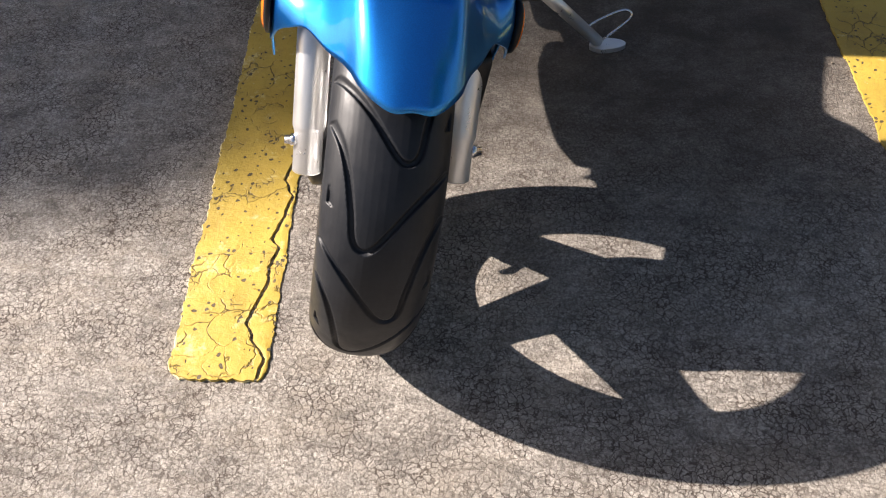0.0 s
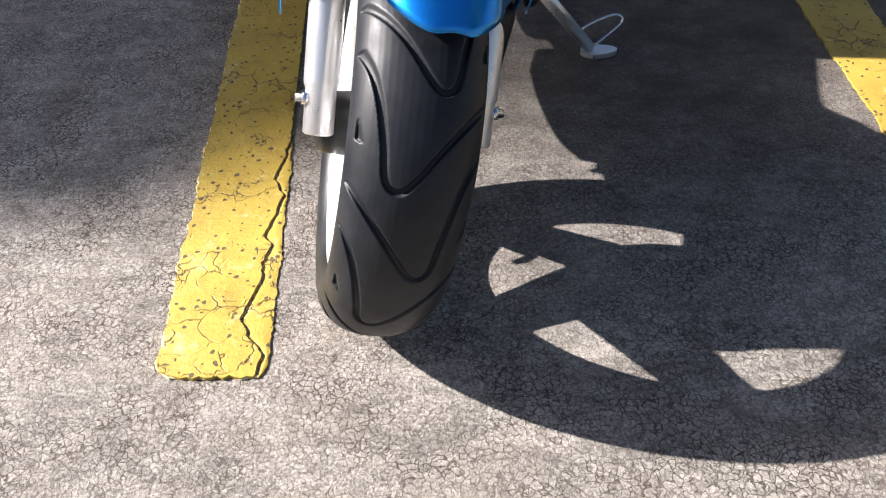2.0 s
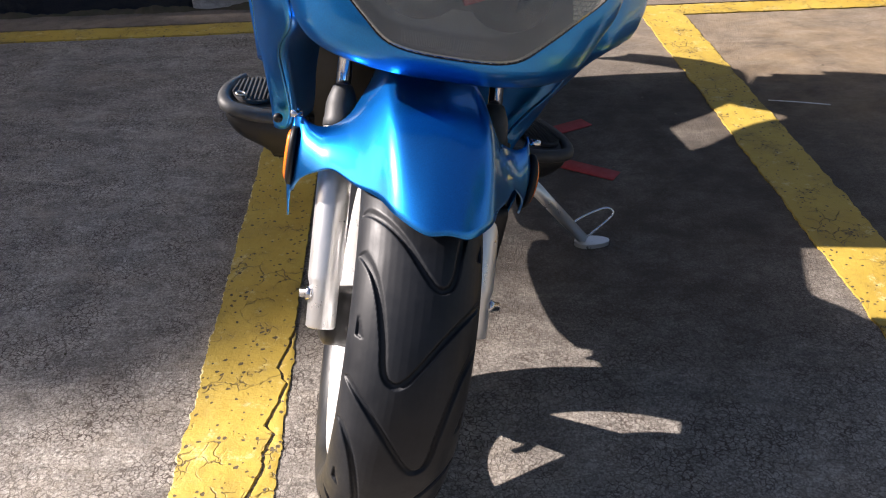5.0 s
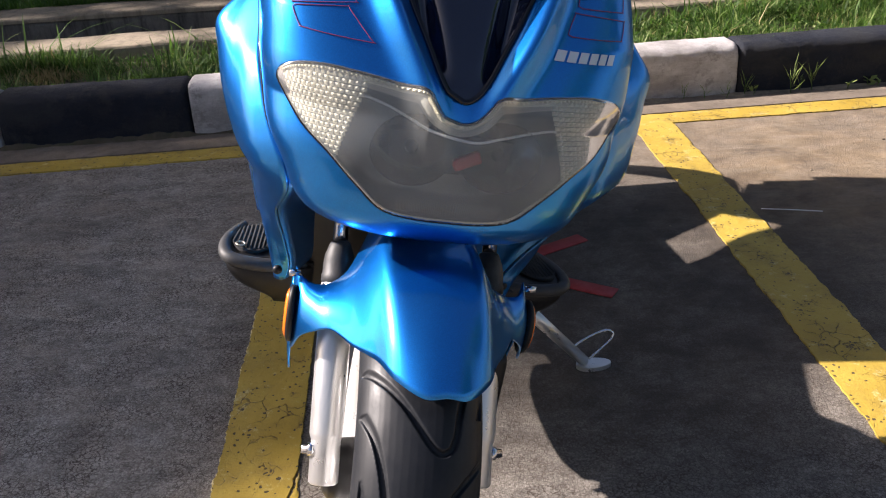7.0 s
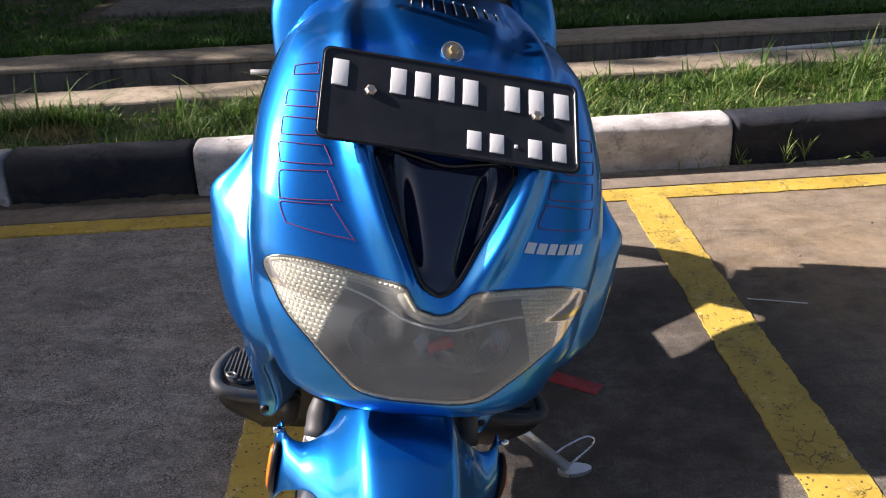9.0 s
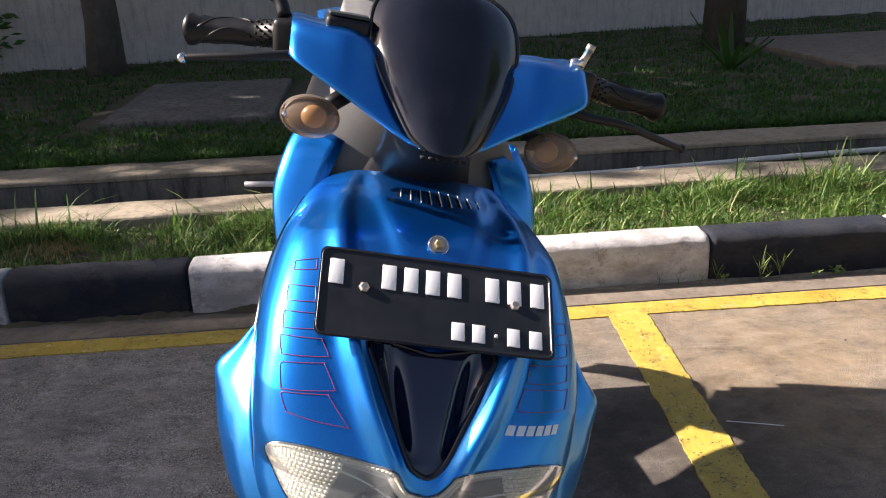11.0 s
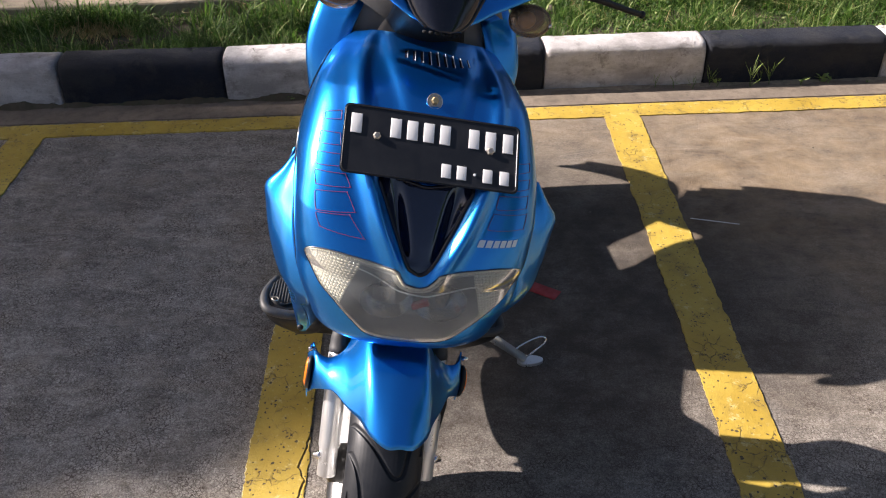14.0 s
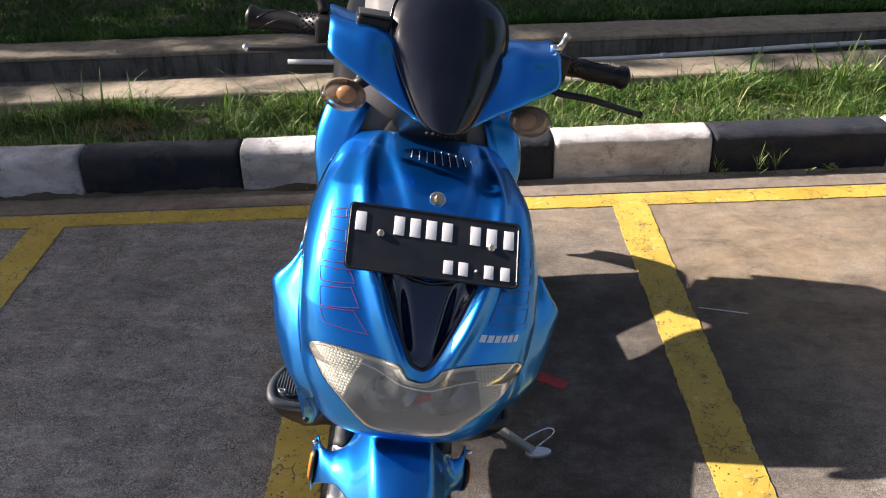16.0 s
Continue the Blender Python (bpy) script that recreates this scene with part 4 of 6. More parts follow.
def build_bolt(root):
    c = Vector(shield(0.004, 0.812, 0.002))
    n = Vector((0, -0.72, 0.60)).normalized()
    m = Matrix.Translation(c) @ n.to_track_quat("Z", "Y").to_matrix().to_4x4()
    bm = lathe([(0.0, 0.001), (0.0125, 0.001), (0.0125, 0.0), (0.0, 0.0)], 28, "Z")
    bm.transform(m)
    bolt = part("fairing_bolt", bm, STEEL, root, "tarnished steel bolt with a wide washer", smooth=False)
    bm = lathe([(0.0, 0.0065), (0.0045, 0.0065), (0.0062, 0.0052), (0.0066, 0.001)], 6, "Z")
    bm.transform(m)
    part("bolt_head", bm, BRASSY, bolt, smooth=False)
    part("washer_ring", tube([m @ Vector((0.0122 * math.cos(a), 0.0122 * math.sin(a), 0.0012)) for a in np.linspace(0, 2 * math.pi, 25)], 0.0008, 6, ends=False), CHROME, bolt)


def build_fender(root):
    cols = [  # x, lower edge (y, z), upper edge (y, z), outward bulge
        (0.000, (-0.159, 0.443), (0.110, 0.518), 0.036), (0.022, (-0.157, 0.440), (0.108, 0.517), 0.036), (0.046, (-0.133, 0.443), (0.098, 0.511), 0.034),
        (0.060, (-0.100, 0.443), (0.076, 0.489), 0.028), (0.078, (-0.066, 0.436), (0.048, 0.464), 0.014), (0.097, (-0.026, 0.431), (0.038, 0.452), 0.006),
        (0.113, (-0.004, 0.415), (0.040, 0.449), 0.008), (0.126, (0.016, 0.396), (0.052, 0.452), 0.009), (0.132, (0.034, 0.372), (0.070, 0.454), 0.004)]
    full = [(-x, a, b, q) for x, a, b, q in cols[:0:-1]] + cols
    rows = []
    for k in range(9):
        t = k / 8
        row = []
        for x, (y0, z0), (y1, z1), q in full:
            dy, dz = y1 - y0, z1 - z0
            l = math.hypot(dy, dz)
            g = q * 4 * t * (1 - t)
            row.append((x * (1 + 0.02 * math.sin(math.pi * t)), y0 + dy * t - g * dz / l, z0 + dz * t + g * dy / l))
        rows.append(row)
    bm = facing(smooth_grid(rows, 4, 4), (0, -0.6, 1))
    fender = part("front_mudguard", thicken(bm, -0.003), BLUE, root, "glossy blue front mudguard with a rounded tip")
    for side in (-1, 1):
        # reflector on the wing
        bm = lathe([(0.0, 0.0), (0.026, 0.0), (0.026, 0.006), (0.022, 0.009), (0.0, 0.010)], 36, "X")
        bm.transform(Matrix.Translation((0.131, 0.042, 0.410)) @ pose(0, 0, 0, 0, 0, 6) @ Matrix.Diagonal((0.8, 0.75, 1.3, 1)))
        if side < 0:
            bm.transform(Matrix.Diagonal((-1, 1, 1, 1)))
            bmesh.ops.reverse_faces(bm, faces=bm.faces[:])
        seat = part("reflector_base", bm, BLACK, fender)
        bm = lathe([(0.0, 0.0135), (0.018, 0.0125), (0.0225, 0.0095), (0.0225, 0.008)], 36, "X")
        bm.transform(Matrix.Translation((0.131, 0.042, 0.410)) @ pose(0, 0, 0, 0, 0, 6) @ Matrix.Diagonal((0.8, 0.75, 1.3, 1)))
        if side < 0:
            bm.transform(Matrix.Diagonal((-1, 1, 1, 1)))
            bmesh.ops.reverse_faces(bm, faces=bm.faces[:])
        part("reflector", bm, AMBER, seat, "round amber side reflector")
        # drooping rear tail of the wing
        tail = [[(side * 0.130, 0.045, 0.40), (side * 0.134, 0.075, 0.445)], [(side * 0.131, 0.062, 0.37), (side * 0.135, 0.092, 0.40)],
                [(side * 0.130, 0.075, 0.335), (side * 0.133, 0.094, 0.355)], [(side * 0.128, 0.082, 0.315), (side * 0.129, 0.090, 0.325)]]
        part("wing_tail", thicken(facing(smooth_grid(tail, 3, 4), (side, 0, 0)), -0.0025), BLUE, fender)
        part("wing_bolt", tube([(side * 0.128, 0.052, 0.455), (side * 0.140, 0.050, 0.455)], 0.004, 8), CHROME, fender)
    return fender


def build_fork(root, side):
    xo = -0.002 if side > 0 else 0.007
    foot, top = Vector((side * 0.092 + xo, -0.026, 0.262)), Vector((side * 0.090 + xo, 0.330, 0.930))
    d = (top - foot).normalized()
    fork = part("fork_leg", tube([foot + d * a for a in (-0.022, -0.020, 0.026, 0.030, 0.034, 0.195, 0.202)], [0.0145, 0.0165, 0.0165, 0.0180, 0.0188, 0.0188, 0.017], 28), SILVER, root, "silver-painted fork leg")
    part("stanchion", tube([foot + d * 0.200, foot + d * 0.70], 0.0085, 20), CHROME, fork, "bright chrome fork tube")
    boot = [(0.199, 0.0180), (0.2005, 0.0189), (0.208, 0.0187), (0.2095, 0.0178), (0.224, 0.0174), (0.232, 0.0158), (0.239, 0.0132), (0.2445, 0.0112), (0.246, 0.0088)]
    part("dust_boot", tube([foot + d * a for a, _ in boot], [r for _, r in boot], 24), DARK, fork, "dark rubber dust boot")
    bolt = foot + Vector((0, 0, 0)) + d * 0.018
    part("pinch_bolt", tube([bolt + Vector((side * a, -0.004, 0)) for a in (0.012, 0.020, 0.0201, 0.027)], [0.0075, 0.0075, 0.0055, 0.005], 10), CHROME, fork)
    if side < 0:
        bm = lathe([(0.0, -0.018), (0.026, -0.018), (0.034, -0.012), (0.036, 0.018), (0.0, 0.018)], 28, "X")
        bm.transform(Matrix.Translation((-0.064, 0.0, 0.235)))
        part("hub_housing", bm, BLACK, fork, "black speedometer drive at the hub")
    else:
        bm = box(0.066, 0.115, -0.008, 0.115, 0.262, 0.385, 0.010)
        bm.transform(Matrix.Translation((0, 0.02, 0)))
        part("brake_caliper", bm, BLACK, fork, "black brake caliper")
    return fork


def tyre_profile(r_out, width, r_rim):
    """Half of a tyre's section, as (radius, across)."""
    h = width / 2
    pts = []
    for k in range(15):
        a = math.pi / 2 * k / 14
        pts.append((r_out - 0.047 * (1 - math.cos(a)) ** 1.05 * 1.0, h * math.sin(a) ** 0.95))
    pts += [(r_out - 0.053, h * 0.985), (r_out - 0.060, h * 0.94), (r_rim, h * 0.86), (r_rim - 0.004, h * 0.74), (r_rim - 0.010, h * 0.55)]
    return pts


# one groove of the tread, as (degrees up round the tyre, metres across)
GROOVE_PATH = [(21, -0.057), (18, -0.047), (14, -0.033), (10, -0.020), (5.5, -0.007), (2.2, 0.003), (0.3, 0.011), (0, 0.018), (1.2, 0.025), (4, 0.029),
               (9, 0.0315), (14, 0.035), (19, 0.039), (25, 0.046), (31, 0.057)]
SLIVER = [(15.5, 0.0555), (10.0, 0.0560), (9.3, 0.0495)]


def tread_depth(around, across, radius):
    """How deep the tread is cut at each place of a grid (degrees, metres), in metres."""
    path = np.array([(p.x, p.y) for p in curve_points([(a, x, 0) for a, x in GROOVE_PATH], 6)])
    mm = radius * math.radians(1.0)
    deep = np.zeros(around.shape)
    for k in range(16):
        flip = 1 if k % 2 == 0 else -1
        rel = (around - (-2.75 + 22.5 * k) + 150) % 360 - 150
        near = (rel > -4) & (rel < 35)
        a, x = rel[near] * mm, across[near] * flip
        best = np.full(a.shape, 1e9)
        for (a0, x0), (a1, x1) in zip(path, path[1:]):
            a0, a1 = a0 * mm, a1 * mm
            da, dx = a1 - a0, x1 - x0
            q = np.clip(((a - a0) * da + (x - x0) * dx) / (da * da + dx * dx), 0, 1)
            best = np.minimum(best, np.hypot(a - a0 - q * da, x - x0 - q * dx))
        cut = np.clip((0.0034 - best) / 0.0013, 0, 1)
        # the short sliver beside the long leg
        (a0, x0), (a1, x1), (a2, x2) = [(p * mm, q) for p, q in SLIVER]
        inner = np.full(a.shape, 1e9)
        for (pa, px), (qa, qx) in (((a0, x0), (a1, x1)), ((a1, x1), (a2, x2)), ((a2, x2), (a0, x0))):
            l = math.hypot(qa - pa, qx - px)
            inner = np.minimum(inner, ((qa - pa) * (x - px) - (qx - px) * (a - pa)) / l)
        cut = np.maximum(cut, np.clip(inner / 0.0008, 0, 1))
        deep[near] = np.maximum(deep[near], cut)
    return deep * 0.0042


def treaded_tyre(half, at):
    """A tyre with its tread cut into the crown."""
    crown = np.linspace(-1, 1, 109) * half[14][1]
    radius = np.interp(np.abs(crown), [p[1] for p in half[:15]], [p[0] for p in half[:15]])
    turn = np.concatenate([np.arange(-60, 90, 0.30), np.arange(90, 300, 1.5)])
    T, X = np.meshgrid(turn, crown, indexing="ij")
    R = np.broadcast_to(radius, T.shape) - tread_depth(T, X, half[0][0]) * (np.abs(X) < half[13][1] + 0.004)
    side = [(r, x) for r, x in half[15:]]
    full_r = np.concatenate([np.tile([r for r, _ in side[::-1]], (len(turn), 1)), R, np.tile([r for r, _ in side], (len(turn), 1))], axis=1)
    full_x = np.concatenate([np.tile([-x for _, x in side[::-1]], (len(turn), 1)), X, np.tile([x for _, x in side], (len(turn), 1))], axis=1)
    ang = np.radians(turn)[:, None]
    pts = np.stack([full_x, -full_r * np.cos(ang), full_r * np.sin(ang)], axis=-1)
    m = np.array(at)
    pts = (pts @ m[:3, :3].T + m[:3, 3]).reshape(-1, 3)
    n, w = full_x.shape
    faces = [(i * w + k, i * w + k + 1, ((i + 1) % n) * w + k + 1, ((i + 1) % n) * w + k) for i in range(n) for k in range(w - 1)]
    me = bpy.data.meshes.new("tyre")
    me.from_pydata(pts.tolist(), [], faces)
    me.polygons.foreach_set("use_smooth", [True] * len(me.polygons))
    me.materials.append(RUBBER)
    return me


def build_wheel(root, y, r_out, width, name, grooves=True):
    z = r_out
    half = tyre_profile(r_out, width, 0.166)
    prof = [(r, -x) for r, x in half[::-1]] + half[1:]
    at = Matrix.Translation((-0.0015, y, z)) @ Matrix.Rotation(radians(-4.5), 4, "Z")

    def laid(bm):
        bm.transform(at)
        return bm

    wheel = part(name, laid(lathe([(0.168, -0.049), (0.163, -0.052), (0.154, -0.050), (0.148, -0.040), (0.143, -0.020), (0.142, 0.0), (0.143, 0.020), (0.148, 0.040), (0.154, 0.050), (0.163, 0.052), (0.168, 0.049)], 72, "X")), RIM, root, "silver alloy wheel")
    if grooves:
        tyre = new("tyre", treaded_tyre(half, at))
        tyre.parent = wheel
        tyre["label"] = "worn black scooter tyre with curved V grooves"
    else:
        part("tyre", laid(lathe(prof, 120, "X")), RUBBER, wheel, "worn black scooter tyre")
    hub = part("hub", laid(lathe([(0.0, -0.055), (0.026, -0.055), (0.03, -0.05), (0.03, 0.05), (0.026, 0.055), (0.0, 0.055)], 28, "X")), SILVER, wheel)
    for k in range(5):
        turn, thick = 16 + 72 * k, 0.011 - 0.0004 * k
        a0, a1 = [Vector((r * math.cos(radians(a)), r * math.sin(radians(a)))) for r, a in ((0.080, -72.5), (0.143, -22))]
        web = [(0.028, -73), (0.060, -73), *[(p.length, math.degrees(math.atan2(p.y, p.x))) for p in (a0.lerp(a1, q) for q in (0.0, 0.3, 0.6, 0.9))], (0.148, -21), (0.148, 3), (0.138, 1), (0.120, 0), (0.092, 0), (0.060, 0), (0.028, 0)]
        bm = plate_of([(r * math.cos(radians(a + turn)), r * math.sin(radians(a + turn))) for r, a in web], -thick, thick)
        bmesh.ops.bevel(bm, geom=[e for e in bm.edges if abs(e.verts[0].co.z - e.verts[1].co.z) < 1e-6], offset=0.004, segments=2, affect="EDGES")
        bm.transform(at @ Matrix(((0, 0, 1, 0), (-1, 0, 0, 0), (0, 1, 0, 0), (0, 0, 0, 1))))
        part("spoke", bm, SILVER, wheel)
    part("valve", tube([at @ Vector(p) for p in ((-0.004, 0.082, -0.112), (-0.004, 0.071, -0.098), (-0.004, 0.064, -0.089), (-0.016, 0.056, -0.092), (-0.022, 0.052, -0.098))], [0.0042, 0.0050, 0.0055, 0.0050, 0.0040], 8), BLACK, wheel)
    bm = lathe([(0.028, 0.058), (0.092, 0.058), (0.092, 0.062), (0.028, 0.062), (0.028, 0.058)], 60, "X")
    part("brake_disc", laid(bm), STEEL, wheel, "steel brake disc")
    return wheel


def build_bars(root):
    # body-coloured cowl
    cols = [(0.0, (0.192, 0.990), (0.300, 1.070)), (0.045, (0.204, 0.998), (0.305, 1.080)), (0.085, (0.222, 1.016), (0.300, 1.098)), (0.125, (0.230, 1.036), (0.285, 1.108)),
            (0.160, (0.243, 1.052), (0.295, 1.108)), (0.186, (0.258, 1.064), (0.310, 1.110)), (0.196, (0.272, 1.070), (0.318, 1.108))]
    full = [(-x, a, b) for x, a, b in cols[:0:-1]] + cols
    rows = []
    for t, push in ((0.0, 0.014), (0.0, 0.0), (0.3, -0.006), (0.65, -0.006), (1.0, 0.0), (1.0, 0.02)):
        row = []
        for x, (y0, z0), (y1, z1) in full:
            up = 0.004 if (t == 1.0 and push > 0) else 0.0
            row.append((x, y0 + (y1 - y0) * t + push + (0.05 if up else 0), z0 + (z1 - z0) * t + up))
        rows.append(row)
    cowl = part("handlebar_cowl", thicken(facing(smooth_grid(rows, 4, 4), (0, -1, 0.5)), -0.003), BLUE, root, "blue handlebar cowl with angular wings")
    # back of the cowl
    back = [[(x, y1 + 0.07, z1 + 0.004) for x, _, (y1, z1) in full], [(x, y1 + 0.12, z1 - 0.015) for x, _, (y1, z1) in full], [(x, y0 + 0.15, z0 + 0.004) for x, (y0, z0), _ in full], [(x, y0 + 0.012, z0) for x, (y0, z0), _ in full]]
    part("cowl_back", facing(smooth_grid(back, 3, 3), (0, 1, 0)), BLACK, cowl, "black plastic back of the cowl")
    # visor
    ws = [(0.994, 0.026, 0.176), (1.006, 0.044, 0.184), (1.034, 0.063, 0.203), (1.068, 0.084, 0.230), (1.100, 0.096, 0.256), (1.130, 0.098, 0.283), (1.155, 0.088, 0.305), (1.172, 0.062, 0.322), (1.178, 0.025, 0.330)]
    rows = [[(w * f, y - 0.010 + 0.052 * (w / 0.1) * abs(f) ** 2.8, z) for f in (-1, -0.93, -0.8, -0.5, -0.2, 0.2, 0.5, 0.8, 0.93, 1)] for z, w, y in ws]
    visor = part("visor", thicken(facing(smooth_grid(rows, 3, 4), (0, -1, 0.3)), -0.003), VISOR, cowl, "glossy black flyscreen visor")
    rim = [rows[k][0] for k in range(len(rows))] + [rows[-1][k] for k in range(1, 9)] + [rows[k][-1] for k in range(len(rows) - 1, -1, -1)]
    part("visor_edge", tube(curve_points(rim, 3), 0.0030, 12), VISOR_RIM, visor)
    for side in (-1, 1):
        # indicators on short stalks
        m = Matrix.Translation((side * 0.160, 0.272, 0.998)) @ pose(0, 0, 0, 0, 0, side * 14)
        part("stalk", tube([(side * 0.115, 0.295, 1.03), (side * 0.150, 0.292, 1.002)], 0.011, 12), BLACK, cowl)
        bm = bmesh.new()
        bmesh.ops.create_uvsphere(bm, u_segments=32, v_segments=18, radius=1.0)
        bm.transform(m @ Matrix.Diagonal((0.038, 0.026, 0.027, 1)))
        ind = part("indicator", bm, LENS_AMBER, cowl, "oval smoked indicator lamp")
        ind.visible_shadow = False
        bm = bmesh.new()
        bmesh.ops.create_uvsphere(bm, u_segments=24, v_segments=14, radius=1.0)
        bm.transform(m @ Matrix.Translation((side * -0.004, 0.004, 0)) @ Matrix.Diagonal((0.0165, 0.010, 0.0145, 1)))
        part("amber_bulb", bm, BULB_AMBER, ind, "amber bulb cover")
        bm = lathe([(0.0330, 0.010), (0.0335, 0.014), (0.030, 0.020), (0.022, 0.027), (0.0, 0.031)], 36, "Y")
        bm.transform(m @ Matrix.Diagonal((1, 1, 0.70, 1)))
        part("indicator_shell", bm, GREY, ind)
        bm = bmesh.new()
        bmesh.ops.create_uvsphere(bm, u_segments=12, v_segments=8, radius=0.0042)
        bm.transform(m @ Matrix.Translation((side * 0.028, -0.016, 0)))
        part("lens_screw", bm, CHROME, ind)
        # grip
        g0, g1 = Vector((side * 0.205, 0.345, 1.085)), Vector((0.345 if side > 0 else -0.324, 0.385, 1.068))
        d = g1 - g0
        prof = [(-0.15, 0.013), (0.0, 0.013), (0.01, 0.0215), (0.05, 0.0215), (0.06, 0.0175), (0.30, 0.0165), (0.60, 0.0168), (0.88, 0.0175), (0.94, 0.021), (0.985, 0.0215), (1.0, 0.0185)]
        grip = part("grip", tube([g0 + d * a for a, _ in prof], [r for _, r in prof], 20), GRIP, cowl, "black rubber grip with wavy ribs")
        side_v = d.normalized().orthogonal().normalized()
        up_v = d.normalized().cross(side_v)
        for k in range(5):
            wave = []
            for i in range(15):
                q = 0.28 + 0.58 * i / 14
                a = 2 * math.pi * k / 5 + 1.1 * math.sin(3.0 * i / 14 + 0.4)
                wave.append(g0 + d * q + (side_v * math.cos(a) + up_v * math.sin(a)) * 0.0168)
            part("rib", tube(wave, 0.0014, 5), GRIP, grip)
        bm = bmesh.new()
        for i in range(4):
            for j in range(12):
                a = 2 * math.pi * (j + 0.5 * (i % 2)) / 12
                c = g0 + d * (0.10 + 0.045 * i) + (side_v * math.cos(a) + up_v * math.sin(a)) * 0.0172
                tube([c, c + (side_v * math.cos(a) + up_v * math.sin(a)) * 0.0013], [0.0021, 0.001], 5, bm)
        part("grip_knurl", bm, GRIP, grip)
        part("grip_end", tube([g1, g1 + d.normalized() * 0.004], [0.0150, 0.0125], 18), STEEL if side > 0 else BLACK, grip)
        # switch block
        bm = box(-0.022, 0.022, -0.028, 0.020, -0.026, 0.026, 0.009, 3)
        bm.transform(Matrix.Translation((side * 0.190, 0.338, 1.082)) @ pose(0, 0, 0, 0, side * 6, side * 15))
        part("switch_block", bm, GRIP, cowl, "black switch housing")
        # lever
        if side < 0:
            lv = [(-0.165, 0.300, 1.072), (-0.200, 0.288, 1.066), (-0.245, 0.286, 1.057), (-0.290, 0.296, 1.048), (-0.322, 0.306, 1.040)]
        else:
            lv = [(0.165, 0.300, 1.055), (0.205, 0.290, 1.050), (0.260, 0.292, 1.047), (0.310, 0.308, 1.036), (0.352, 0.322, 1.026), (0.372, 0.330, 1.022)]
        pts = curve_points(lv, 5)
        bm = tube(pts, [0.0065 - 0.0018 * i / len(pts) for i in range(len(pts))], 12)
        lever = part("brake_lever", bm, BLACK, cowl, "slim black brake lever with a ball end")
        bm = bmesh.new()
        bmesh.ops.create_uvsphere(bm, u_segments=16, v_segments=10, radius=0.0068)
        bm.transform(Matrix.Translation(lv[-1]))
        part("lever_ball", bm, CHROME if side < 0 else BLACK, lever)
    # brake fluid box on the cowl and its lid
    bm = box(-0.155, -0.098, 0.300, 0.345, 1.098, 1.122, 0.006)
    tank = part("brake_reservoir", bm, BLACK, cowl, "black brake fluid reservoir set in the cowl")
    part("reservoir_lid", box(-0.152, -0.101, 0.302, 0.342, 1.1225, 1.127, 0.002), DARK, tank)
    # mirror clamps and the bare chrome stub
    part("mirror_clamp", tube(curve_points([(-0.205, 0.34, 1.108), (-0.215, 0.35, 1.128), (-0.238, 0.36, 1.134), (-0.262, 0.365, 1.133)], 4), 0.009, 12), BLACK, cowl, "black mirror clamp")
    stub = part("chrome_stub", tube([(0.192, 0.335, 1.094), (0.1955, 0.3345, 1.108), (0.1956, 0.3345, 1.1085), (0.203, 0.333, 1.133), (0.2032, 0.333, 1.1335), (0.2055, 0.3325, 1.142)], [0.0085, 0.0080, 0.0055, 0.0052, 0.0066, 0.0060], 12), STEEL, cowl, "bare chrome mirror mount")
    part("stub_nut", tube([(0.180, 0.330, 1.112), (0.196, 0.332, 1.116)], 0.008, 6), CHROME, stub)
    # small vents under the visor
    for k in range(6):
        x = -0.030 + 0.010 * k
        part("cowl_slot", box(x, x + 0.006, 0.178, 0.184, 0.984, 0.987, 0.0, 1), GROOVE, cowl)
    return cowl


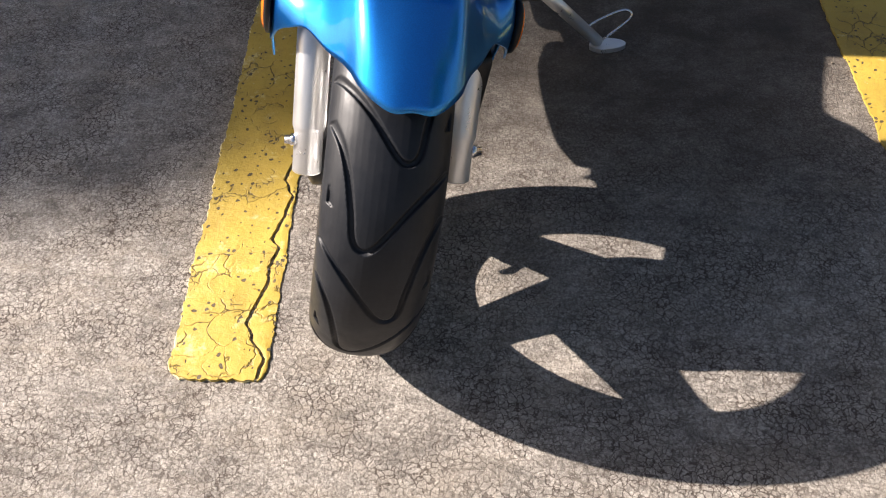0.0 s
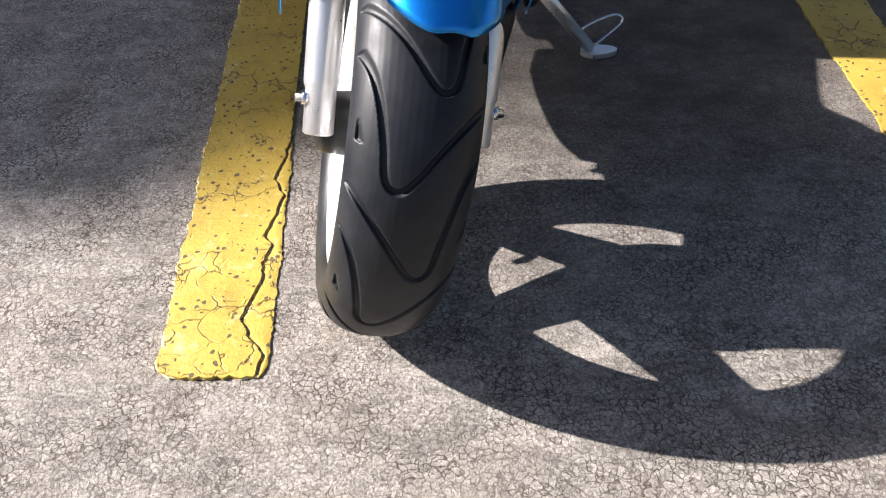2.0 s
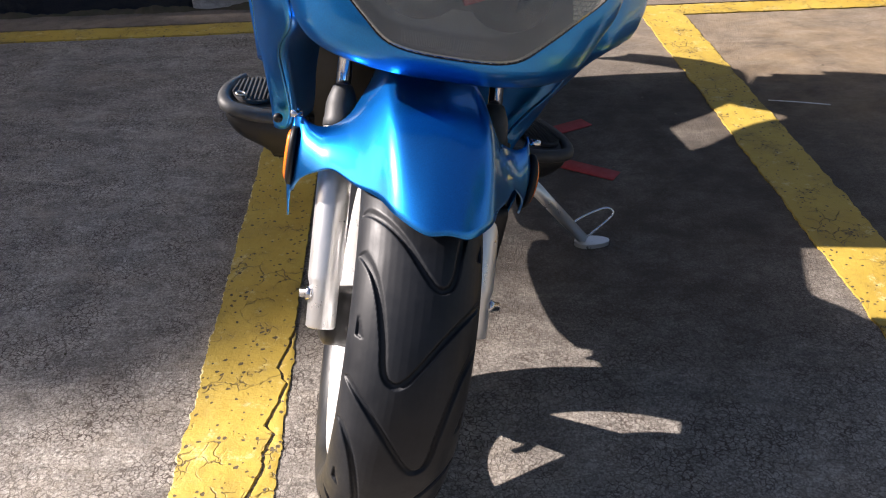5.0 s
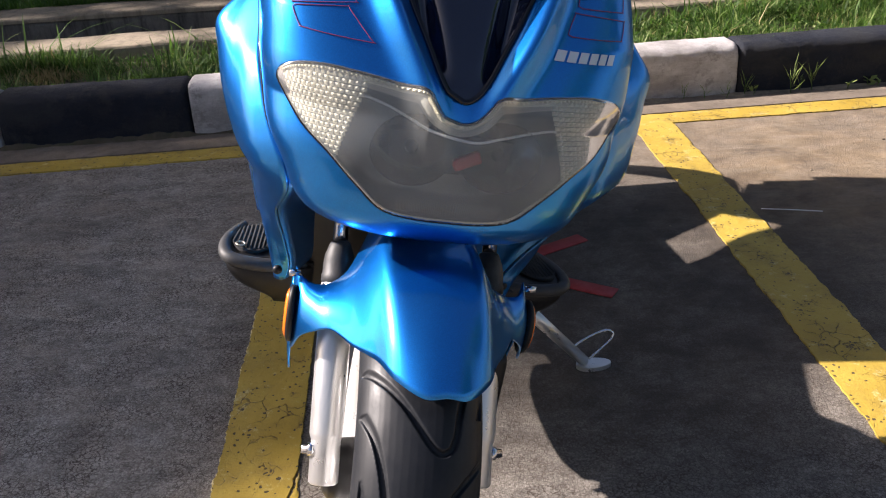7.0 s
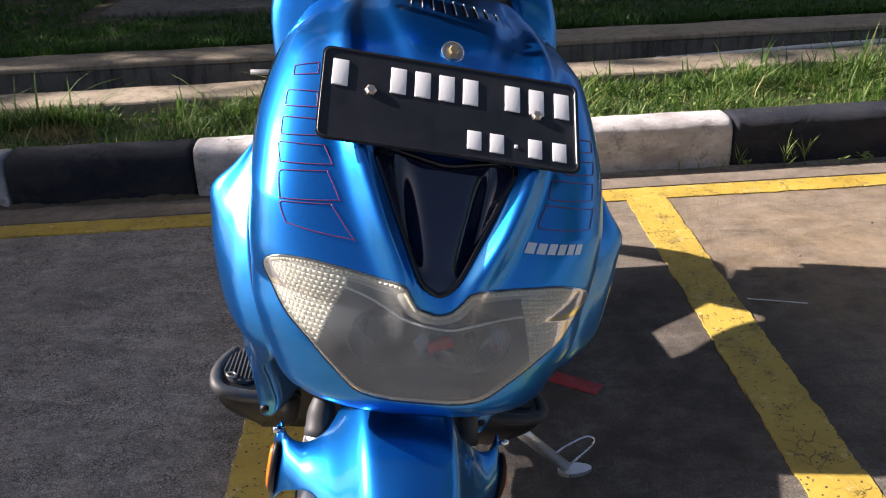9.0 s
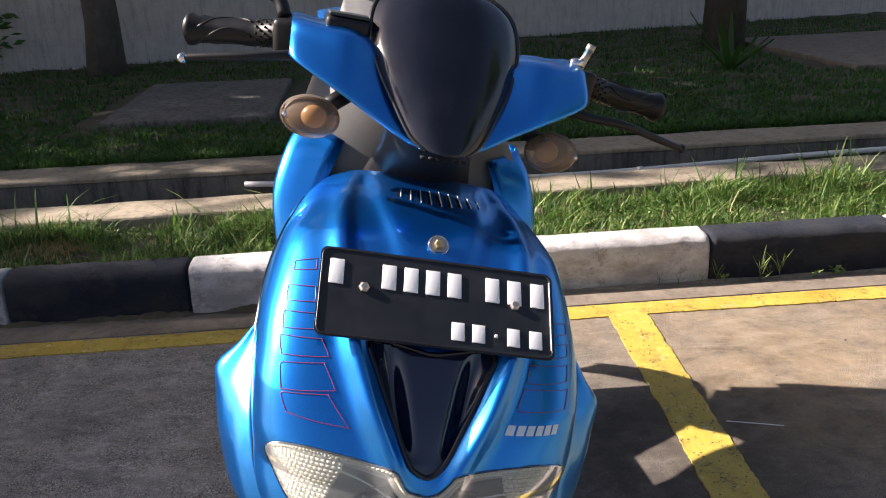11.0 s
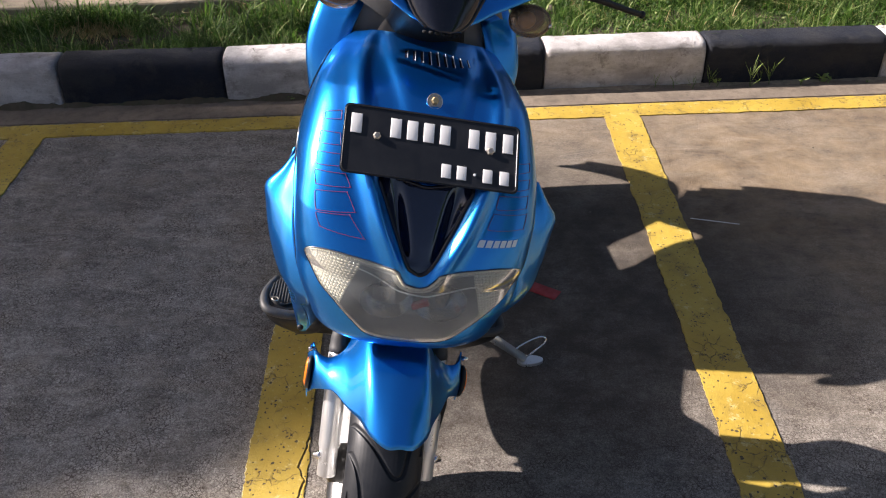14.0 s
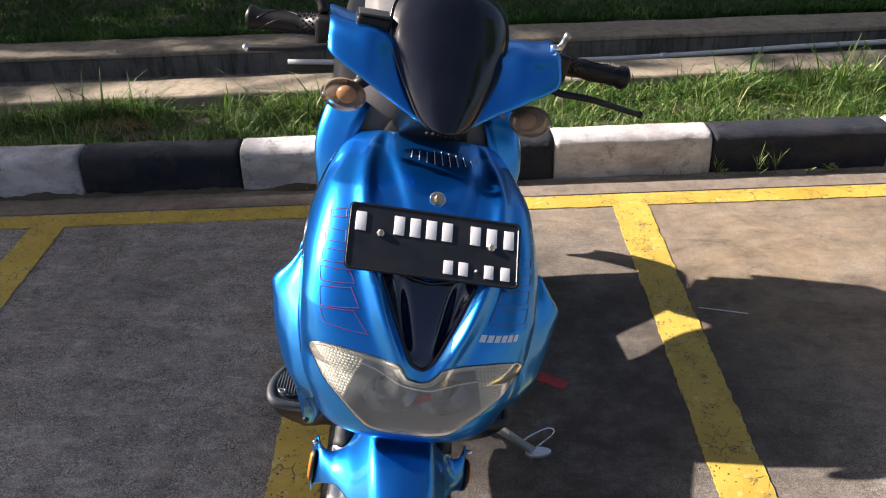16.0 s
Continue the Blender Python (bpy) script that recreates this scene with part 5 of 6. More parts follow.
def build_body(root):
    """Neck, leg shield, floor, seat and tail."""
    rows = [[(x * w, y + 0.05 * abs(x) ** 2, z) for x in (-1, -0.6, 0, 0.6, 1)] for z, w, y in ((0.905, 0.080, 0.300), (0.935, 0.072, 0.285), (0.965, 0.064, 0.262), (1.000, 0.062, 0.245))]
    neck = part("steering_neck", thicken(facing(smooth_grid(rows, 4, 3), (0, -1, 0)), -0.004), BLACK, root, "black plastic steering neck")
    rows = [[(x * w, y + 0.03 * abs(x) ** 2, z) for x in (-1, -0.6, 0, 0.6, 1)] for z, w, y in ((0.36, 0.14, 0.325), (0.50, 0.16, 0.32), (0.70, 0.175, 0.31), (0.85, 0.165, 0.33), (0.95, 0.150, 0.36), (1.02, 0.115, 0.39))]
    part("leg_shield", thicken(facing(smooth_grid(rows, 3, 3), (0, -1, 0)), 0.012), GREY, neck, "taupe grey plastic inner leg shield")
    # blue rim of the leg shield
    for side in (-1, 1):
        rim = [[(side * 0.165, 0.30, 0.742), (side * 0.170, 0.33, 0.745), (side * 0.165, 0.345, 0.745)], [(side * 0.140, 0.305, 0.80), (side * 0.176, 0.335, 0.80), (side * 0.170, 0.355, 0.80)],
               [(side * 0.132, 0.325, 0.862), (side * 0.188, 0.355, 0.870), (side * 0.182, 0.385, 0.870)], [(side * 0.118, 0.345, 0.915), (side * 0.178, 0.385, 0.930), (side * 0.165, 0.42, 0.93)],
               [(side * 0.104, 0.365, 0.955), (side * 0.156, 0.415, 0.970), (side * 0.145, 0.43, 0.975)]]
        part("shield_rim", thicken(facing(smooth_grid(rim, 4, 4), (side, -0.3, 0.3)), -0.004), BLUE, root, "blue outer rim of the leg shield")
        lower = [[(side * 0.190, 0.34, 0.68), (side * 0.185, 0.345, 0.68), (side * 0.17, 0.345, 0.68)], [(side * 0.202, 0.335, 0.62), (side * 0.202, 0.372, 0.60), (side * 0.17, 0.345, 0.60)],
                 [(side * 0.199, 0.32, 0.545), (side * 0.198, 0.335, 0.52), (side * 0.16, 0.345, 0.50)], [(side * 0.166, 0.24, 0.45), (side * 0.175, 0.28, 0.43), (side * 0.15, 0.33, 0.40)]]
        part("shield_side", thicken(facing(smooth_grid(lower, 4, 4), (side, 0, 0)), -0.004), BLUE, root)
    # closing plate behind the wheel
    rows = [[(x * w, y, z) for x in (-1, -0.5, 0.5, 1)] for z, w, y in ((0.285, 0.140, 0.300), (0.36, 0.135, 0.272), (0.43, 0.132, 0.240), (0.55, 0.150, 0.210), (0.72, 0.13, 0.26), (0.90, 0.11, 0.35))]
    part("inner_guard", thicken(facing(smooth_grid(rows, 3, 3), (0, -1, 0)), -0.006), BLACK, root, "black plastic inner splash guard")
    # running boards: a rounded lip round a ribbed mat, and a belly below
    for side in (-1, 1):
        off = 0.058 if side > 0 else 0.0
        low = -0.010 if side > 0 else 0.0

        def out(points):
            return [(side * x + off, y, z + low) for x, y, z in points]

        deck = [out([(0.095, y, 0.366), (0.13, y, 0.367), (w - 0.012, y, 0.369), (w, y, 0.362)]) for y, w in ((0.262, 0.200), (0.285, 0.213), (0.315, 0.212), (0.345, 0.200), (0.375, 0.180))]
        board = part("floor_board", thicken(facing(smooth_grid(deck, 4, 4), (0, 0, 1)), -0.006), BLACK, root, "black plastic running board")
        lip = curve_points(out([(0.105, 0.268, 0.359), (0.135, 0.259, 0.361), (0.162, 0.255, 0.362), (0.190, 0.257, 0.364), (0.207, 0.265, 0.366), (0.2125, 0.286, 0.368), (0.210, 0.312, 0.369), (0.201, 0.338, 0.370), (0.188, 0.362, 0.371)]), 5)
        part("board_lip", tube(lip, [0.0092 * (1.0 - 0.35 * max(0.0, (k - 22) / 18)) for k in range(len(lip))], 14), DARK, board, "rounded dark grey lip of the board")
        mat = [(side * (0.172 + 0.030 * math.cos(a) - 0.008 * math.sin(a)) + off, 0.318 + 0.046 * math.sin(a)) for a in np.linspace(0, 2 * math.pi, 40, endpoint=False)]
        part("mat", plate_of(mat, 0.3695 + low, 0.3735 + low), MAT, board, "worn oval rubber mat", smooth=False)
        for k in range(10):
            x = 0.147 + 0.0056 * k
            l = 0.040 * math.sqrt(max(0.05, 1 - ((x - 0.172) / 0.030) ** 2))
            part("mat_rib", tube(out([(x + 0.004, 0.318 - l, 0.374), (x - 0.004, 0.318 + l, 0.374)]), 0.0017, 6), MAT, board)
        belly = [out([(x, y, z) for x, y in ((0.090, y1), (0.095, y0 + 0.014), (0.14, y0), (xo - 0.014, y0 + 0.008), (xo, y0 + 0.034), (xo - 0.012, y1))]) for z, xo, y0, y1 in ((0.362, 0.212, 0.252, 0.37), (0.345, 0.208, 0.250, 0.37), (0.322, 0.190, 0.258, 0.36), (0.298, 0.150, 0.276, 0.34))]
        part("board_belly", thicken(facing(smooth_grid(belly, 4, 4), (side, -1, -0.5)), -0.004), BLACK, board)
        if side > 0:
            continue
        ring = out([(0.192 + 0.006 * math.cos(a), 0.281 + 0.006 * math.sin(a), 0.3785) for a in np.linspace(0, 2 * math.pi, 17)])
        part("mat_clip", tube(ring, 0.0014, 6, ends=False), STEEL, board, "small steel ring on the mat")
    secs = [(0.325, 0.070, 0.510), (0.360, 0.068, 0.524), (0.420, 0.062, 0.512), (0.456, 0.058, 0.491), (0.480, 0.057, 0.489), (0.535, 0.058, 0.501), (0.610, 0.062, 0.520), (0.668, 0.070, 0.535), (0.710, 0.080, 0.600)]
    rows = [[(-w * 1.25, y, 0.285), (-w * 1.1, y, 0.40), (-w * 0.9, y, z - 0.035), (-w * 0.45, y, z - 0.006), (0, y, z), (w * 0.45, y, z - 0.006), (w * 0.9, y, z - 0.035), (w * 1.1, y, 0.40), (w * 1.25, y, 0.285)] for y, w, z in secs]
    part("floor_tunnel", thicken(facing(smooth_grid(rows, 3, 3), (0, 0, 1)), -0.006), BLACK, root, "black plastic centre tunnel")
    for side in (-1, 1):
        rows = [[(side * 0.075, y, z + 0.010), (side * 0.10, y, z - 0.012), (side * 0.125, y, z - 0.014), (side * 0.142, y, z), (side * 0.146, y, z + 0.03), (side * 0.10, y, z + 0.034)] for y, z in ((0.325, 0.290), (0.37, 0.278), (0.43, 0.275), (0.50, 0.276), (0.58, 0.282), (0.64, 0.297))]
        part("rear_floor_board", thicken(facing(smooth_grid(rows, 3, 3), (side, 0, -1)), -0.004), BLACK, root, "black plastic floor board behind the leg shield")
    # rear body, seat, tail
    secs = [(0.65, 0.12, 0.30, 0.66), (0.70, 0.15, 0.30, 0.82), (0.85, 0.17, 0.34, 0.86), (1.00, 0.17, 0.480, 0.87), (1.084, 0.165, 0.571, 0.88), (1.148, 0.155, 0.617, 0.89), (1.212, 0.145, 0.672, 0.905), (1.27, 0.13, 0.725, 0.92), (1.33, 0.12, 0.662, 0.94), (1.42, 0.10, 0.70, 0.96), (1.53, 0.06, 0.74, 0.99)]
    rows = []
    for y, w, lo, hi in secs:
        w *= 0.74
        rows.append([(w * 0.8, y, lo), (w, y, lo + (hi - lo) * 0.35), (w * 0.98, y, lo + (hi - lo) * 0.75), (w * 0.7, y, hi), (0, y, hi + 0.01), (-w * 0.7, y, hi), (-w * 0.98, y, lo + (hi - lo) * 0.75), (-w, y, lo + (hi - lo) * 0.35), (-w * 0.8, y, lo)])
    part("rear_body", thicken(facing(smooth_grid(rows, 3, 4), (0, 0, 1)), -0.004), BLUE, root, "blue rear body panels")
    secs = [(0.64, 0.09, 0.80), (0.70, 0.13, 0.86), (0.85, 0.145, 0.875), (1.05, 0.14, 0.885), (1.20, 0.13, 0.90), (1.38, 0.10, 0.95), (1.50, 0.06, 0.98)]
    rows = [[(w, y, z - 0.05), (w * 0.9, y, z - 0.008), (w * 0.5, y, z + 0.004), (0, y, z + 0.006), (-w * 0.5, y, z + 0.004), (-w * 0.9, y, z - 0.008), (-w, y, z - 0.05)] for y, w, z in secs]
    part("seat", thicken(facing(smooth_grid(rows, 3, 4), (0, 0, 1)), -0.02), BLACK, root, "black vinyl seat")
    # mostly hidden hump, sized so that the scooter's shadow reaches far enough
    secs = [(0.635, 0.03, 0.90), (0.66, 0.055, 0.965), (0.75, 0.072, 0.995), (0.95, 0.075, 1.02), (1.20, 0.070, 1.08), (1.38, 0.06, 1.10), (1.50, 0.04, 1.10)]
    rows = [[(w, y, 0.85), (w, y, z - 0.03), (w * 0.7, y, z - 0.005), (0, y, z), (-w * 0.7, y, z - 0.005), (-w, y, z - 0.03), (-w, y, 0.85)] for y, w, z in secs]
    part("seat_hump", thicken(facing(smooth_grid(rows, 3, 4), (0, 0, 1)), -0.01), GREY, root, "pale grey hump on the seat, added to raise its shadow")
    guard = [[(x, y, z - (0.36 if y < 1.4 else 0.30 if y < 1.5 else 0.06 if y < 1.55 else 0.02) * (abs(x) / 0.075) ** 3) for x in (-0.075, -0.068, -0.04, 0, 0.04, 0.068, 0.075)] for y, z in ((0.98, 0.431), (1.06, 0.478), (1.13, 0.497), (1.18, 0.528), (1.25, 0.586), (1.33, 0.646), (1.45, 0.694), (1.533, 0.706), (1.574, 0.676), (1.617, 0.630), (1.642, 0.586), (1.656, 0.542))]
    part("rear_mudguard", thicken(facing(smooth_grid(guard, 3, 3), (0, 0, 1)), -0.012), BLACK, root, "black rear mudguard")
    # tall rear spoiler on two struts
    for side in (-1, 1):
        strut = [[(side * 0.075, y0, z), (side * 0.080, (y0 + y1) / 2, z), (side * 0.075, y1, z)] for y0, y1, z in ((1.36, 1.548, 0.813), (1.40, 1.545, 0.861), (1.41, 1.531, 0.957), (1.40, 1.520, 1.029), (1.34, 1.490, 1.057))]
        part("spoiler_strut", thicken(facing(smooth_grid(strut, 3, 3), (side, 0, 0)), -0.015), BLUE, root)
    wing = [[(x, y, z - 0.25 * x * x * 8) for x in (-0.11, -0.06, 0, 0.06, 0.11)] for y, z in ((1.24, 1.048), (1.32, 1.064), (1.40, 1.079), (1.445, 1.081), (1.462, 1.070))]
    part("spoiler", thicken(facing(smooth_grid(wing, 3, 3), (0, 0, 1)), -0.03), BLUE, root, "blue rear spoiler")
    part("engine", box(-0.08, 0.08, 0.66, 1.25, 0.25, 0.48, 0.03, 3), DARK, root, "dark engine block")


def build_stand(root):
    inv = SCOOTER.inverted()
    foot = inv @ Vector((0.258, 1.345, 0.012))
    top = inv @ Vector((0.140, 1.255, 0.185))
    stand = part("side_stand", tube([top, top.lerp(foot, 0.5), foot], [0.0115, 0.0105, 0.0100], 16), SILVER, root, "silver side stand set down on the asphalt")
    pad = plate_of([(0.040 * math.cos(a) * (1.0 if math.cos(a) > 0 else 0.6), 0.017 * math.sin(a)) for a in np.linspace(0, 2 * math.pi, 24, endpoint=False)], 0.001, 0.009)
    pad.transform(inv @ pose(0.267, 1.342, 0.0, 0, 0, 4))
    part("stand_foot", pad, SILVER, stand, smooth=False)
    wire = [inv @ Vector(p) for p in ((0.228, 1.322, 0.050), (0.250, 1.338, 0.058), (0.290, 1.362, 0.062), (0.308, 1.366, 0.060), (0.310, 1.362, 0.046), (0.262, 1.342, 0.014))]
    part("stand_tang", tube(curve_points(wire, 4), 0.0024, 8), CHROME, stand, "thin bent wire tang")
    part("stand_pivot", tube([top + Vector((0, -0.02, 0.0)), top + Vector((0, 0.02, 0.0))], 0.018, 14), DARK, stand)


FLANGE = scuffed("milky_plastic", (0.42, 0.40, 0.35), 0.4, 0.0, 0.15)
YELLOWED = scuffed("yellowed_plastic", (0.80, 0.74, 0.58), 0.3, 0.0, 0.05)
HOUSING = scuffed("lamp_housing", (0.20, 0.21, 0.213), 0.34, 0.5, 0.1)
PRISM = Nodes("prism_plastic", (0.80, 0.76, 0.64), 0.22, 0.15).m
BLUE_DARK = BLUE
PLATE_RIM = PLATE
BRASSY = scuffed("yellow_zinc", (0.55, 0.42, 0.22), 0.35, 0.9, 0.1)
RIM = scuffed("silver_rim", (0.78, 0.78, 0.77), 0.3, 0.35, 0.04)

build_shield(scooter)
build_headlight(scooter)
for side in (-1, 1):
    build_side_panel(scooter, side)
build_plate(scooter)
build_bolt(scooter)
build_fender(scooter)
for side in (-1, 1):
    build_fork(scooter, side)
build_wheel(scooter, 0.0, 0.235, 0.124, "front_wheel")
build_wheel(scooter, 1.24, 0.235, 0.122, "rear_wheel", False)
build_bars(scooter)
build_body(scooter)
build_stand(scooter)


# ---- grass, weeds, trees, wall ----
def blades(name, material, spots, label, category, seed, width=(0.0022, 0.0042), bend=0.55):
    """One sheet of many bent grass blades. spots: x, y, z, height."""
    rnd = random.Random(seed)
    verts, faces = [], []
    for x, y, z, h in spots:
        a = rnd.uniform(0, 2 * math.pi)
        dx, dy = math.cos(a), math.sin(a)
        w = rnd.uniform(*width) * (0.6 + 4 * h)
        lean = h * rnd.uniform(0.1, bend)
        sx, sy = -dy * w, dx * w
        n = len(verts)
        for t, f in ((0.0, 1.0), (0.45, 0.85), (0.8, 0.5)):
            px, py, pz = x + dx * lean * t * t, y + dy * lean * t * t, z + h * (t - 0.25 * t * t * lean / max(h, 1e-3))
            verts += [(px - sx * f, py - sy * f, pz), (px + sx * f, py + sy * f, pz)]
        verts.append((x + dx * lean, y + dy * lean, z + h * (1 - 0.25 * lean / max(h, 1e-3))))
        faces += [(n, n + 1, n + 3, n + 2), (n + 2, n + 3, n + 5, n + 4), (n + 4, n + 5, n + 6)]
    me = bpy.data.meshes.new(name)
    me.from_pydata(verts, [], faces)
    me.materials.append(material)
    ob = new(name, me)
    return tagged(ob, label, category, kind="stuff")


rnd = random.Random(8)
spots, straw = [], []
while len(spots) < 50000:
    u, v = rnd.uniform(-3.4, 3.4), rnd.uniform(0.082, 0.625)
    if v > 0.600 + 0.028 * u:
        continue
    d = noise.noise(Vector((u * 2.3, v * 5, 0.0))) + 0.6 * noise.noise(Vector((u * 9, v * 11, 4.0)))
    if rnd.random() > 0.66 + 1.2 * d:
        continue
    tall = max(0.25, 0.75 + 0.9 * noise.noise(Vector((u * 3.1, v * 3, 9.0))))
    h = (0.018 + rnd.uniform(0.01, 0.066) * tall) * (2.0 if rnd.random() < 0.07 else 1.0) * (0.85 + 0.6 * v + (0.5 if v > 0.48 else 0.0))
    p = BACK @ Vector((u, v, 0.110))
    dry = 0.85 if (u + 1.40) ** 2 / 0.030 + (v - 0.37) ** 2 / 0.009 < 1 else 0.05
    (straw if rnd.random() < dry else spots).append((p.x, p.y, p.z, h * (0.6 if dry > 0.5 else 1.0)))
blades("verge_grass", GRASS, spots, "sunlit tufts of long green grass behind the kerb", "grass", 1, (0.0015, 0.0036), 1.5)
blades("dry_grass", STRAW, straw, "dry straw-coloured blades among the green grass", "grass", 3, (0.0011, 0.0024), 1.9)

rnd = random.Random(9)
spots = []
while len(spots) < 90000:
    v = 1.49 + 5.6 * rnd.random() ** 1.6
    u = rnd.uniform(-1.0, 1.0) * (2.6 + 0.75 * v)
    p = DRAIN @ Vector((u, v, 0.188))
    if -2.15 < p.x < -0.85 and 5.25 < p.y < 6.85 or p.x > 2.95 and 6.6 < p.y < 8.6:
        continue
    if noise.noise(Vector((u * 1.3, v * 1.3, 3.0))) < -0.38 and rnd.random() < 0.6:
        continue
    spots.append((p.x, p.y, p.z, rnd.uniform(0.02, 0.055) * (1.0 + 0.4 * (v < 1.7))))
blades("lawn", LAWN, spots, "shaded short green lawn beyond the drain", "lawn", 2, (0.004, 0.0085), 1.2)


def leafy(bm, at, way, size, rnd, wide=0.42):
    """One pointed leaf with a bent midrib."""
    way = Vector(way).normalized()
    side = way.cross(Vector((rnd.uniform(-1, 1), rnd.uniform(-1, 1), rnd.uniform(0.2, 1)))).normalized() * size * wide * 0.5
    up = side.cross(way).normalized() * size * 0.08
    a, m, t = Vector(at), Vector(at) + way * size * 0.5, Vector(at) + way * size - up
    v = [bm.verts.new(q) for q in (a, m - side, m + up * 0.5, m + side, t)]
    bm.faces.new((v[0], v[1], v[2]))
    bm.faces.new((v[0], v[2], v[3]))
    bm.faces.new((v[1], v[4], v[2]))
    bm.faces.new((v[2], v[4], v[3]))


rnd = random.Random(21)
bm = bmesh.new()
for _ in range(420):
    u, v = rnd.gauss(0.65, 0.75), rnd.uniform(0.10, 0.55)
    c = BACK @ Vector((u, v, 0.118 + rnd.uniform(0.0, 0.035)))
    for k in range(rnd.randint(4, 8)):
        a = rnd.uniform(0, 2 * math.pi)
        leafy(bm, c + Vector((rnd.uniform(-0.008, 0.008), rnd.uniform(-0.008, 0.008), rnd.uniform(-0.004, 0.012))), (math.cos(a), math.sin(a), rnd.uniform(0.0, 0.9)), rnd.uniform(0.010, 0.024), rnd, 0.55)
tagged(part("verge_weeds", bm, GRASS, smooth=False), "low small-leaved weeds growing through the verge grass", "weeds", kind="stuff")


def foot_strip(name, u0, u1, wide, high, material, seed, label, category):
    """A ragged bead of dirt or mortar along the kerb's foot."""
    n = int((u1 - u0) / 0.012)
    rows = []
    for i in range(n + 1):
        u = u0 + (u1 - u0) * i / n
        f = max(0.03, 0.55 + 0.9 * noise.noise(Vector((u * 6, seed, 0))) + 0.5 * noise.noise(Vector((u * 31, seed, 2)))) * min(1.0, 12 * min(i, n - i) / n + 0.05)
        rows.append([(u, -0.038, 0.004 + high * f), (u, -0.0435 - 0.10 * wide * f, 0.004 + high * f * 0.9), (u, -0.046 - 0.55 * wide * f, 0.004 + high * f * 0.35), (u, -0.047 - wide * f, 0.0035)])
    bm = facing(grid(rows), (0, -1, 1))
    bm.transform(BACK)
    tagged(part(name, bm, material, smooth=False), label, category, kind="structure")


foot_strip("kerb_dirt", -3.4, 0.30, 0.020, 0.024, SOIL, 3.0, "dark damp dirt gathered at the foot of the kerb", "dirt")
foot_strip("mortar_bead", 0.36, 3.4, 0.030, 0.005, SANDY, 7.0, "pale sandy mortar left along the foot of the kerb", "mortar")


def weed(at, leaves, size, seed, upright=0.6):
    rnd = random.Random(seed)
    root = empty("weed", Matrix.Translation(at))
    tagged(root, "small green weed growing at the foot of the kerb", "weed", "weeds along the kerb")
    stem = tube([(0, 0, -0.004), (rnd.uniform(-0.01, 0.01), rnd.uniform(-0.01, 0.01), size * 0.8)], [0.0016, 0.0008], 5)
    part("stem", stem, GRASS, root)
    for _ in range(leaves):
        bm = bmesh.new()
        a = rnd.uniform(0, 2 * math.pi)
        leafy(bm, (0, 0, rnd.uniform(0.0, size * 0.7)), (math.cos(a), math.sin(a), rnd.uniform(0.2, 2.4 * upright)), size * rnd.uniform(0.5, 1.1), rnd, 0.035 if upright > 0.8 else 0.45)
        part("leaf", bm, GRASS, root)


for i, (u, leaves, size, up) in enumerate(((0.86, 5, 0.07, 1.4), (0.93, 7, 0.05, 1.2), (1.00, 7, 0.07, 1.3), (1.075, 9, 0.10, 1.5), (1.10, 8, 0.05, 0.4), (1.23, 9, 0.13, 1.6), (1.27, 8, 0.08, 1.2), (1.31, 7, 0.12, 1.5),
                                           (1.43, 6, 0.045, 0.4), (1.52, 7, 0.045, 0.3), (1.55, 8, 0.04, 0.3), (1.70, 4, 0.02, 0.4), (-0.56, 8, 0.03, 0.3), (-0.48, 9, 0.035, 0.3), (-0.42, 8, 0.03, 0.3))):
    p = BACK @ Vector((u, -0.056 - 0.012 * (i % 3), 0.003))
    weed(p, leaves, size * 0.75, 50 + i, up)


def stone(at, size, seed):
    bm = bmesh.new()
    bmesh.ops.create_icosphere(bm, subdivisions=3, radius=size)
    for v in bm.verts:
        v.co *= 1 + 0.35 * noise.noise(v.co * (1.6 / size) + Vector((seed, 0, 0)))
        v.co.z *= 0.7
    bm.transform(Matrix.Translation(at))
    tagged(part("stone", bm, CONCRETE), "grey rough stone lying in the grass", "stone", "stones in the verge")


for i, (u, v, s) in enumerate(((0.42, 0.40, 0.035), (0.52, 0.46, 0.045), (0.36, 0.47, 0.03))):
    stone(BACK @ Vector((u, v, 0.125)), s, i)

# plastic pipe along the ledge
pipe = [BACK @ Vector(q) for q in ((-0.75, 1.172, 0.145), (-0.2, 1.176, 0.120), (0.4, 1.182, 0.101), (0.96, 1.190, 0.0990), (1.57, 1.205, 0.113), (2.18, 1.214, 0.130), (3.6, 1.225, 0.150), (6.0, 1.24, 0.160))]
pvc = tagged(part("water_pipe", tube(curve_points(pipe, 6), 0.0135, 14), PVC), "thin white plastic water pipe lying in the open drain", "pipe")
for k in (14, 20):
    p = curve_points(pipe, 6)
    part("pipe_socket", tube([p[k], p[k].lerp(p[k + 1], 0.3)], 0.017, 14), PVC, pvc)

# slabs on the lawn
for name, x0, x1, y0, y1, ang in (("drain_cover", -0.52, 0.52, -0.78, 0.78, 4), ("paving_slab", -0.9, 0.9, -1.0, 1.0, 8)):
    at = (-1.48, 6.05) if name == "drain_cover" else (3.95, 7.6)
    bm = box(x0, x1, y0, y1, 0.15, 0.235, 0.012)
    bm.transform(pose(*at, 0, 0, 0, ang))
    tagged(part(name, bm, CONCRETE_DARK if name == "drain_cover" else CONCRETE, smooth=False), "dark concrete slab lying in the lawn" if name == "drain_cover" else "worn grey paving slab in the lawn", "slab")

